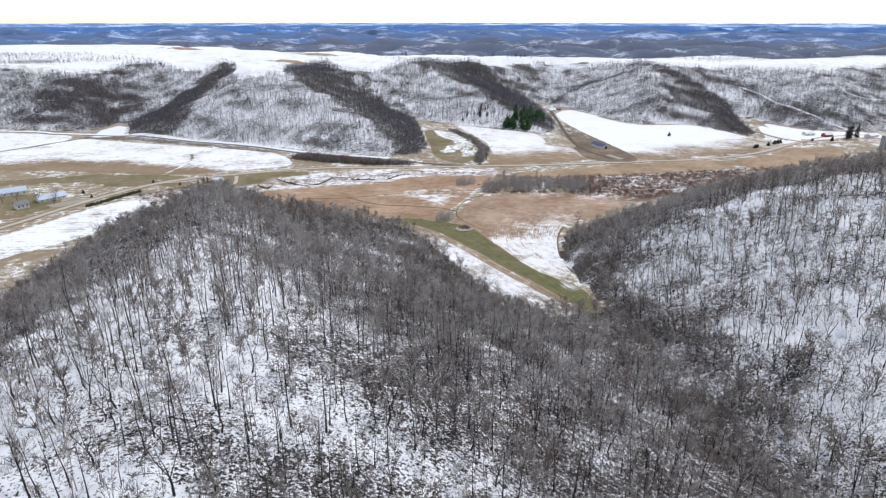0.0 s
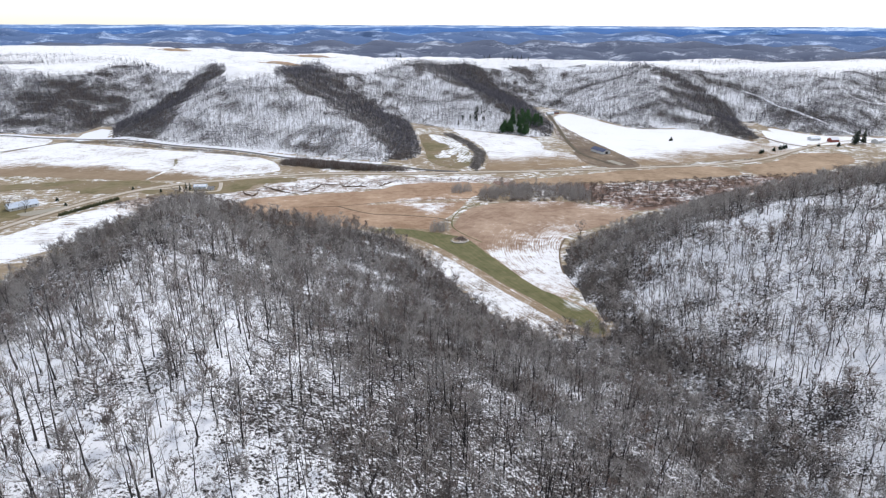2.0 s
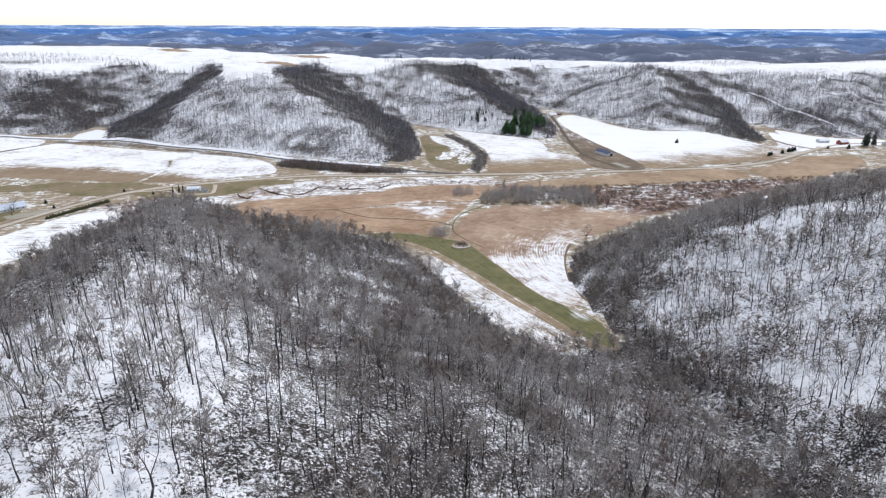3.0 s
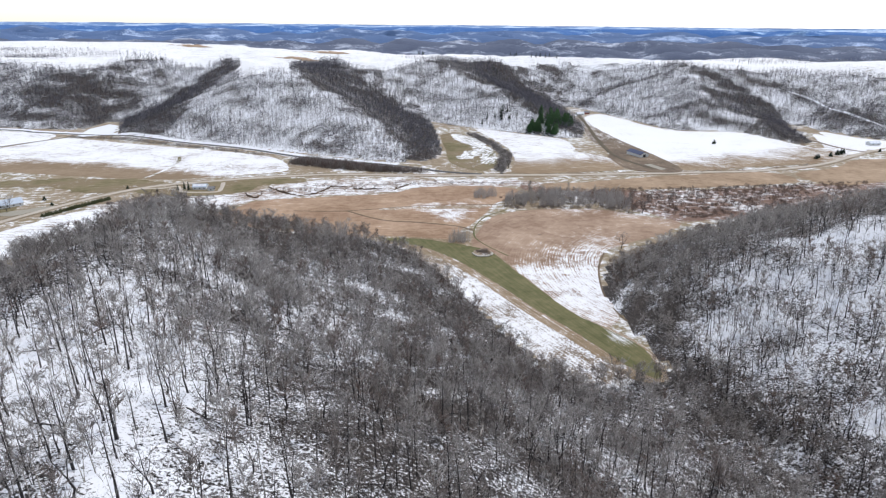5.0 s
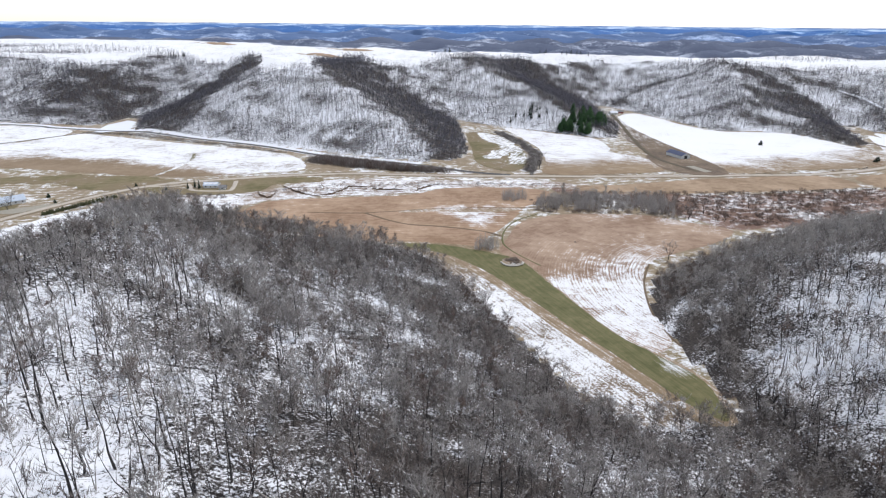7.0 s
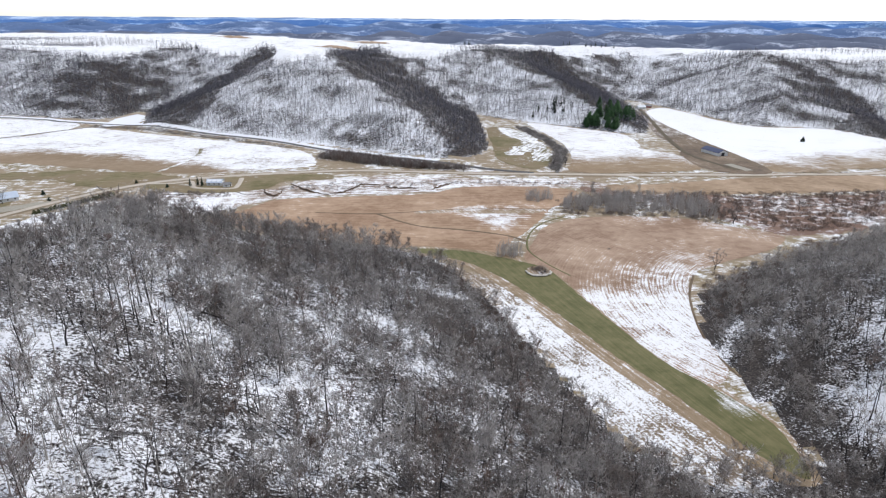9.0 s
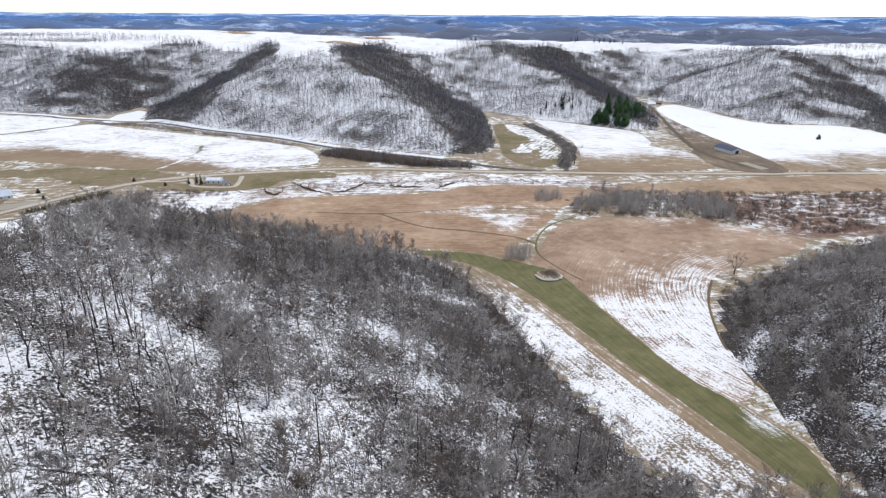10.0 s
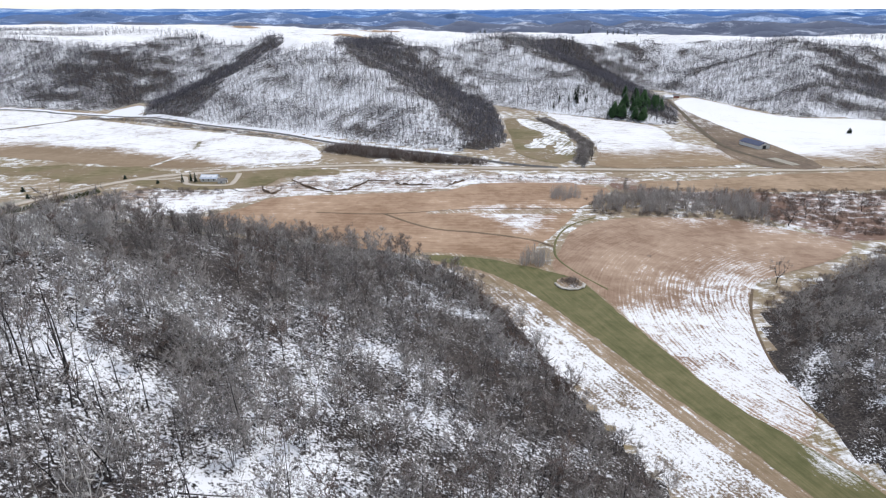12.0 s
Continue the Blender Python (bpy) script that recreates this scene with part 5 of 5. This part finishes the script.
thicket("creek_brush", [(-330, 596), (-300, 625), (-250, 634), (-230, 622), (-280, 600), (-310, 578)], 4.0, "low brush along the snowy creek", 46, (M_BARK, M_TWIGBROWN), 0.4, 0.9, None, 0.7)
thicket("lane_brush", [(-570, 925), (-480, 925), (-400, 885), (-300, 848), (-245, 822), (-252, 816), (-310, 838), (-405, 872), (-490, 905), (-570, 912)], 3.2, "line of dark brush beside the bluff track", 47, (M_BARK, M_TWIG), 0.3, 0.8, None, 0.8)
thicket("lane_brush", [(44, 745), (56, 800), (60, 850), (44, 920), (14, 1000), (2, 995), (36, 900), (46, 840), (36, 760)], 3.0, "dark brush along the side creek", 48, (M_BARK, M_TWIG), 0.6, 1.3)
thicket("lane_brush", [(260, 770), (350, 790), (420, 820), (425, 815), (352, 784), (262, 764)], 5.0, "low brush along the road verge", 49, (M_BARK, M_TWIGBROWN), 0.2, 0.6, None, 0.7)
thicket("strip_brush", [(14, 398), (-2, 430), (-18, 462), (-38, 494), (-46, 488), (-26, 455), (-8, 420), (8, 392)], 3.0, "brown brush at the wood's foot", 50, (M_BARK, M_MARSH), 0.4, 0.9)
thicket("bluff_foot_brush", [(-230, 850), (-140, 812), (-80, 797), (-40, 808), (-30, 850), (-60, 900), (-150, 880)], 8.0, "reddish brush at the bluff's foot", 51, (M_BARK, M_TWIGBROWN), 0.3, 0.9)
thicket("bluff_toe_brush", [(440, 1045), (475, 950), (500, 965), (520, 1060), (480, 1090)], 4.0, "dense brush on the bluff's tip", 52, (M_BARK, M_TWIG), 0.6, 1.4)
# trees and tree lines on the plateau
spot = random.Random(17)


def clump(name, meshes, label, cx, cy, wide, deep, count, group, low=0.7, high=1.15, turn=0.0, category="tree"):
    for _ in range(count):
        u, v = spot.uniform(-1, 1) * wide, spot.uniform(-1, 1) * deep
        x, y = cx + u * math.cos(turn) - v * math.sin(turn), cy + u * math.sin(turn) + v * math.cos(turn)
        stand(name, x, y, meshes[spot.randrange(len(meshes))], label, spot.uniform(0, 360), spot.uniform(low, high), group, category)


clump("pine_tree", PINE_MESHES, "dark green pine in a plantation below the bluff", 134, 1035, 26, 42, 60, "pine plantation", 0.6, 1.2, -0.5)
clump("pine_tree", SPRUCE_MESHES, "dark spruce scattered in leafless woods", 70, 1072, 46, 18, 18, "scattered spruces", 0.6, 1.1)
clump("spruce_tree", SPRUCE_MESHES, "tall dark spruce beside the farm", 636, 925, 12, 5, 6, "farm spruces", 1.5, 2.1)
clump("spruce_tree", SPRUCE_MESHES, "dark conifer on the plateau edge", -620, 1305, 18, 7, 12, "plateau conifers", 0.5, 0.8)
clump("spruce_tree", SPRUCE_MESHES, "dark conifer on the snowy plateau", 160, 1560, 60, 6, 10, "plateau conifers", 0.7, 1.1)
clump("spruce_tree", SPRUCE_MESHES, "dark conifer in a row on the snowy plateau", 370, 1780, 48, 4, 14, "plateau conifers", 0.6, 0.95)
clump("spruce_tree", SPRUCE_MESHES, "lone dark conifer on the snowy plateau", -120, 1690, 9, 6, 5, "plateau conifers", 0.6, 1.0)
clump("spruce_tree", SPRUCE_MESHES, "dark conifer above the hollow", 60, 1420, 10, 6, 4, "plateau conifers", 0.9, 1.3)
for name, poly, spacing, seed in (("plateau_wood", [(-1500, 1330), (-1000, 1290), (-840, 1330), (-930, 1470), (-890, 1560), (-1010, 1570), (-1400, 1640)], 9, 65),
                                  ("plateau_wood", [(-640, 2050), (-560, 2120), (-380, 2010), (-320, 1900), (-420, 1930)], 9, 61),
                                  ("plateau_wood", [(-960, 1330), (-700, 1420), (-640, 1390), (-900, 1280)], 8, 62),
                                  ("plateau_wood", [(-180, 1470), (60, 1440), (100, 1400), (60, 1370), (-120, 1430)], 8, 63),
                                  ("plateau_wood", [(520, 1500), (1300, 1640), (1300, 1560), (600, 1440)], 9, 64)):
    xs, ys = [p[0] for p in poly], [p[1] for p in poly]
    X, Y = scatter(min(xs), max(xs), min(ys), max(ys), spacing, lambda x, y, r: inside(x, y, poly), seed)
    wood(name, X, Y, FAR, FARMATS, "leafless tree belt on the snowy plateau", seed, 0.6, 1.0)
# single valley trees
stand("field_tree", 120, 510, OAK_MESHES[0], "small brown leafless tree at the field corner", 20, 0.8)
stand("field_tree", 161, 602, OAK_MESHES[1], "spreading leafless oak beside the willow thicket", 70, 0.95)
stand("field_tree", 52, 770, OAK_MESHES[2], "large leafless tree by the road junction", 10, 1.1)
stand("field_tree", 40, 764, OAK_MESHES[0], "leafless tree by the road junction", 130, 0.8)
stand("field_tree", 222, 640, OAK_MESHES[2], "leafless tree in the marsh brush", 200, 0.7)
stand("field_tree", 178, 620, OAK_MESHES[0], "leafless tree at the thicket's edge", 80, 0.7)
stand("field_tree", 196, 642, OAK_MESHES[1], "leafless tree in the marsh brush", 150, 0.6)
stand("field_tree", 305, 682, OAK_MESHES[0], "leafless tree in the marsh brush", 40, 0.6)
stand("field_tree", 262, 672, OAK_MESHES[1], "leafless tree in the marsh brush", 260, 0.6)
for x, y, k in ((-4, 519, 0), (1, 516, 1), (-1, 522, 2), (4, 520, 3), (-7, 517, 1)):
    stand("willow_bush", x, y, WILLOW_MESHES[k], "pale grey willow clump on the grass", x * 40, 1.3, "willow clump", "bush")
for k in range(11):
    stand("willow_bush", spot.uniform(5, 32), spot.uniform(638, 654), WILLOW_MESHES[k % 4], "upright pale willow stems in the field", k * 50, spot.uniform(0.8, 1.4), "field willows", "bush")
for k in range(26):
    stand("willow_bush", spot.uniform(60, 145), spot.uniform(618, 655), WILLOW_MESHES[k % 4], "upright pale willow above the thicket", k * 50, spot.uniform(0.9, 1.3), "thicket willows", "bush")
stand("spruce_tree", 354, 943, ROUND_MESHES[0], "lone round dark evergreen in the snow field", 0, 1.4)
for x, y, s in ((446, 850, 0.45), (452, 856, 0.4), (474, 868, 0.42), (488, 878, 0.5), (496, 884, 0.5), (503, 890, 0.45), (590, 905, 0.5), (560, 905, 0.35)):
    stand("juniper_bush", x, y, ROUND_MESHES[spot.randrange(3)], "round dark evergreen bush by the road", x, s * 3, "roadside evergreens", "bush")
for k in range(46):
    u = k / 45
    stand("hedge_conifer", -357 + 26 * u + spot.uniform(-0.6, 0.6), 556 + 56 * u + spot.uniform(-0.7, 0.7), HEDGE_MESHES[k % 3], "clipped dull green evergreen in a roadside hedge", k * 37, spot.uniform(0.62, 0.85), "roadside hedge", "hedge")

# ---- farm buildings ----
def part(name, bm, mat, parent, label=""):
    me = bpy.data.meshes.new(name)
    bm.to_mesh(me)
    bm.free()
    me.materials.append(mat)
    ob = new(name, me)
    ob.parent = parent
    return tagged(ob, label) if label else ob


def box(bm, x0, x1, y0, y1, z0, z1):
    v = [bm.verts.new(p) for p in ((x0, y0, z0), (x1, y0, z0), (x1, y1, z0), (x0, y1, z0), (x0, y0, z1), (x1, y0, z1), (x1, y1, z1), (x0, y1, z1))]
    for f in ((3, 2, 1, 0), (4, 5, 6, 7), (0, 1, 5, 4), (1, 2, 6, 5), (2, 3, 7, 6), (3, 0, 4, 7)):
        bm.faces.new([v[k] for k in f])


def gabled(name, x, y, turn, length, width, eave, ridge, walls, roof, label, windows=4, door=3.0, snow=None, category="barn"):
    """A gabled building with its long side along its own x axis."""
    top = new(name)
    top.matrix_basis = pose(x, y, ground_z(x, y) - 0.2, 0, 0, turn)
    l, w = length / 2, width / 2
    bm = bmesh.new()
    v = [[bm.verts.new(p) for p in ((s * l, -w, 0), (s * l, w, 0), (s * l, w, eave), (s * l, 0, ridge), (s * l, -w, eave))] for s in (-1, 1)]
    bm.faces.new(v[0][::-1])
    bm.faces.new(v[1])
    for k in (0, 1, 4):
        k2 = (k + 1) % 5
        bm.faces.new((v[0][k], v[0][k2], v[1][k2], v[1][k]))
    bmesh.ops.recalc_face_normals(bm, faces=bm.faces[:])
    part("wall", bm, walls, top)
    rise_, o = (ridge - eave) / w, 0.6
    for s in (-1, 1):
        bm = bmesh.new()
        a = [bm.verts.new(p) for p in ((-l - o, s * (w + o), eave - o * rise_ + 0.05), (l + o, s * (w + o), eave - o * rise_ + 0.05), (l + o, 0, ridge + 0.05), (-l - o, 0, ridge + 0.05))]
        b = [bm.verts.new(q.co + Vector((0, 0, 0.25))) for q in a]
        for f in ((a[0], a[1], a[2], a[3]), (b[3], b[2], b[1], b[0])):
            bm.faces.new(f)
        for k in range(4):
            bm.faces.new((a[k], b[k], b[(k + 1) % 4], a[(k + 1) % 4]))
        bmesh.ops.recalc_face_normals(bm, faces=bm.faces[:])
        slab = part("roof", bm, roof, top)
        if snow:
            bm = bmesh.new()
            for k in range(3):
                u0 = -l + length * (k + 0.06) / 3
                u1 = u0 + length * 0.27
                q0, q1 = 0.15, 0.8
                pts = [(u0, s * w * (1 - q0), eave + (ridge - eave) * q0 + 0.36), (u1, s * w * (1 - q0 - 0.1), eave + (ridge - eave) * (q0 + 0.1) + 0.36),
                       (u1 + 0.5, s * w * (1 - q1), eave + (ridge - eave) * q1 + 0.36), (u0 - 0.3, s * w * (1 - q1), eave + (ridge - eave) * q1 + 0.36)]
                bm.faces.new([bm.verts.new(p) for p in pts])
            part("roof_snow", bm, snow, slab, "patchy snow on the roof")
    if door:
        bm = bmesh.new()
        box(bm, l, l + 0.08, -door / 2, door / 2, 0.2, min(eave, door * 1.1))
        part("door", bm, M_DARK if walls is not M_RED else M_WHITE, top)
    for s in (-1, 1):
        for k in range(windows):
            u = -l + length * (k + 0.5) / windows
            bm = bmesh.new()
            box(bm, u - 0.55, u + 0.55, min(s * w, s * (w + 0.06)), max(s * w, s * (w + 0.06)), eave * 0.42, eave * 0.78)
            part("window", bm, M_DARK, top)
    return tagged(top, label, category)


gabled("machine_shed", 223, 855, -67, 27, 13, 4.2, 6.8, M_WHITE, M_ROOFBLUE, "long white machine shed with a dark blue metal roof", 0, 4.0, None, "shed")
gabled("barn", -410, 583, 51, 25, 12, 3.2, 6.6, M_WHITE, M_ROOFPALE, "long low barn with a pale blue metal roof", 5, 4.0)
gabled("barn", -463, 599, 40, 28, 13, 4.0, 7.6, M_WHITE, M_ROOFPALE, "large barn with a pale blue metal roof", 5, 5.0)
gabled("farmhouse", -420, 553, 51, 11, 8, 4.8, 7.8, M_WHITE, M_ROOFGREY, "white farmhouse with a grey shingle roof", 3, 1.2, None, "house")
gabled("roadside_house", -263, 655, 8, 13, 8, 3.0, 5.2, M_WHITE, M_ROOFPALE, "white roadside house with a pale snowy roof", 3, 1.1, M_SNOWROOF, "house")
gabled("garage", -250, 650, 8, 6, 5, 2.6, 4.0, M_WHITE, M_ROOFGREY, "small grey-roofed garage beside the house", 1, 2.4, None, "garage")
gabled("red_barn", 604, 942, 15, 14, 9, 4.2, 7.2, M_RED, M_SNOWROOF, "red barn with a snow-covered roof", 3, 3.6)
gabled("farm_shed", 582, 955, 10, 16, 9, 3.6, 5.8, M_WHITE, M_ROOFPALE, "white farm shed with a snowy roof", 2, 3.0, M_SNOWROOF, "shed")
gabled("farm_shed", 672, 938, 30, 24, 10, 4.0, 6.5, M_WHITE, M_SNOWROOF, "long white farm shed with a snow-covered roof", 3, 3.0, None, "shed")
gabled("hollow_cabin", 212, 1215, 20, 14, 8, 3.5, 6.0, M_WHITE, M_SNOWROOF, "pale farm building with snowy roof in the hollow", 2, 2.6, None, "house")
gabled("hollow_cabin", 228, 1232, -10, 10, 7, 3.2, 5.2, M_RED, M_ROOFGREY, "small dark outbuilding in the hollow", 1, 2.4, None, "shed")
stand("spruce_tree", -272, 648, SPRUCE_MESHES[0], "dark spruce beside the roadside house", 0, 0.75, "house spruces")
stand("spruce_tree", -277, 650, SPRUCE_MESHES[1], "dark spruce beside the roadside house", 60, 0.7, "house spruces")
stand("spruce_tree", -282, 646, SPRUCE_MESHES[2], "dark spruce beside the roadside house", 160, 0.6, "house spruces")
for x, y, s in ((-416, 572, 0.85), (-402, 577, 0.8), (-440, 575, 0.6), (-450, 568, 0.7), (-396, 566, 0.6)):
    stand("yard_tree", x, y, OAK_MESHES[spot.randrange(3)], "spreading leafless yard tree beside the barns", x, s, "farmyard trees")
for x, y, s in ((-390, 606, 0.35), (-372, 590, 0.3), (-300, 640, 0.3), (-335, 650, 0.3), (-470, 590, 0.4)):
    stand("juniper_bush", x, y, ROUND_MESHES[spot.randrange(3)], "round dark evergreen bush in the pasture", x, s * 2.6, "pasture evergreens", "bush")


def silo(x, y, tall, radius):
    top = new("silo")
    top.matrix_basis = pose(x, y, ground_z(x, y) - 0.3)
    n = 20
    bm = bmesh.new()
    rings = []
    for z in (0, tall):
        rings.append([bm.verts.new((radius * math.cos(6.2832 * k / n), radius * math.sin(6.2832 * k / n), z)) for k in range(n)])
    for k in range(n):
        bm.faces.new((rings[0][k], rings[0][(k + 1) % n], rings[1][(k + 1) % n], rings[1][k]))
    part("wall", bm, M_CONCRETE, top)
    bm = bmesh.new()
    bmesh.ops.create_uvsphere(bm, u_segments=n, v_segments=10, radius=radius * 1.04)
    bmesh.ops.bisect_plane(bm, geom=bm.verts[:] + bm.edges[:] + bm.faces[:], plane_co=(0, 0, 0), plane_no=(0, 0, -1), clear_outer=True)
    bmesh.ops.scale(bm, vec=(1, 1, 0.55), verts=bm.verts[:])
    bmesh.ops.translate(bm, vec=(0, 0, tall), verts=bm.verts[:])
    part("dome", bm, M_ROOFPALE, top)
    for i in range(9):
        bm = bmesh.new()
        z = tall * (i + 0.5) / 9
        a = [[bm.verts.new((r * math.cos(6.2832 * k / n), r * math.sin(6.2832 * k / n), z + dz)) for k in range(n)] for r, dz in ((radius * 1.02, 0), (radius * 1.02, 0.25))]
        for k in range(n):
            bm.faces.new((a[0][k], a[0][(k + 1) % n], a[1][(k + 1) % n], a[1][k]))
        part("hoop", bm, M_DARK, top)
    bm = bmesh.new()
    box(bm, -0.7, 0.7, -radius - 0.9, -radius + 0.2, 0, tall * 0.97)
    part("chute", bm, M_ROOFPALE, top)
    return tagged(top, "tall grey concrete silo with a domed cap", "silo", "farm silos")


silo(622, 842, 20, 3.2)
silo(631, 846, 22, 3.4)

# ---- stone ring with brush on the grass ----
ring = new("stone_ring")
ring.matrix_basis = pose(15.5, 494, ground_z(15.5, 494) + 0.55)
bm = bmesh.new()
bmesh.ops.create_circle(bm, cap_ends=True, segments=28, radius=6.6)
bmesh.ops.inset_region(bm, faces=bm.faces[:], thickness=2.2, depth=0.5)
part("mound", bm, M_EDGE, ring)
bm = bmesh.new()
bmesh.ops.create_icosphere(bm, subdivisions=2, radius=0.8)
for q in bm.verts:
    q.co *= 1 + 0.22 * noise.noise(q.co * 1.7)
    q.co.z *= 0.65
stone = bpy.data.meshes.new("stone")
bm.to_mesh(stone)
bm.free()
stone.materials.append(M_STONE)
for k in range(34):
    a = 3.3 + 3.2 * (k + spot.uniform(-0.3, 0.3)) / 34
    o = new("stone", stone)
    o.parent = ring
    o.matrix_basis = pose(6.9 * math.cos(a) * spot.uniform(0.95, 1.06), 6.9 * math.sin(a) * spot.uniform(0.95, 1.06), 0.15, 0, 0, spot.uniform(0, 360)) @ Matrix.Diagonal((spot.uniform(0.8, 1.5), spot.uniform(0.7, 1.2), spot.uniform(0.6, 1.1), 1))
tagged(ring, "half ring of pale stones before a brushy mound", "stone ring")
ISLAND = [tree_meshes(p, (M_BARK, M_TWIGBROWN), "shoot_clump", "shoot_clump") for p in THICKET]
for k in range(22):
    a, d = spot.uniform(0, 6.28), 5.2 * spot.random() ** 0.5
    stand("ring_brush", 15.5 + d * math.cos(a), 494 + d * math.sin(a), ISLAND[k % 4], "low brown brush inside the stone ring", k * 40, spot.uniform(0.6, 1.0), "ring brush", "bush")
stand("ring_brush", 62, 536, ISLAND[0], "small brown bush in the stubble field", 0, 0.45, "", "bush")

# ---- bleached dead trees among the living ----
SNAG = [bare_tree(s + 200, 15, 0.34, 16, 3, 3, 0.25, 0.1, 0.3, 5, 3, 0.25, 0.35, 2.6) for s in range(3)]
SNAG_MESHES = [mesh_of("dead_tree", np.concatenate([a[0], b[0]]), np.concatenate([a[1], b[1] + len(a[0])]), [M_BLEACHED]) for a, b in SNAG]
for k, (x, y) in enumerate(((-73, 277), (-146, 338), (-139, 345), (-150, 350), (-60, 225), (-30, 300), (-88, 300), (-20, 250), (-45, 330), (10, 275), (-70, 190), (-110, 320), (30, 235), (170, 260), (185, 300), (215, 330), (150, 330), (205, 370), (-80, 289), (-61, 337), (-99, 345), (-82, 300), (-145, 358), (-54, 343), (-66, 232), (125, 300))):
    snag = new("dead_tree", SNAG_MESHES[k % 3])
    snag.matrix_basis = pose(x, y, ground_z(x, y), 0, 0, k * 77) @ Matrix.Scale(spot.uniform(0.65, 0.95), 4)
    tagged(snag, "bleached pale dead tree with bare branches", "tree", "dead trees")

# ---- fallen timber on the near slopes ----
def fallen_log(x, y, turn, length, thick, pale):
    top = new("fallen_log")
    r = random.Random(int(x * 7 + y))
    pts = [Vector((length * (u - 0.5), r.uniform(-0.2, 0.2), 0)) for u in (0, 0.3, 0.6, 1)]
    v, t = tube(pts, [thick, thick * 0.9, thick * 0.7, thick * 0.3], 6)
    log = new("log", mesh_of("log", [q[:] for q in v], t, [M_PALE if pale else M_BARK], None, True))
    log.parent = top
    for k in range(4):
        b = pts[2].lerp(pts[3], r.random())
        e = b + Vector((r.uniform(0.5, 2), r.uniform(-1.8, 1.8), r.uniform(0.2, 1.6)))
        v, t = tube([b, e], [thick * 0.3, 0.02], 4)
        br = new("branch", mesh_of("branch", [q[:] for q in v], t, [M_PALE if pale else M_BARK]))
        br.parent = log
    a = radians(turn)
    zs = [ground_z(x + s * math.cos(a) * length / 2, y + s * math.sin(a) * length / 2) for s in (-1, 1)]
    top.matrix_basis = pose(x, y, sum(zs) / 2 + thick * 0.4, 0, -math.degrees(math.atan2(zs[1] - zs[0], length)), turn)
    return tagged(top, "weathered pale fallen trunk on the snow" if pale else "dark fallen trunk lying on the snow", "log", "fallen trunks")


for k in range(70):
    if k < 36:
        x, y = spot.uniform(-120, 30), spot.uniform(130, 330)
    else:
        x, y = spot.uniform(140, 250), spot.uniform(190, 370)
    fallen_log(x, y, spot.uniform(-30, 210), spot.uniform(6, 13), spot.uniform(0.14, 0.26), k % 3 == 0)
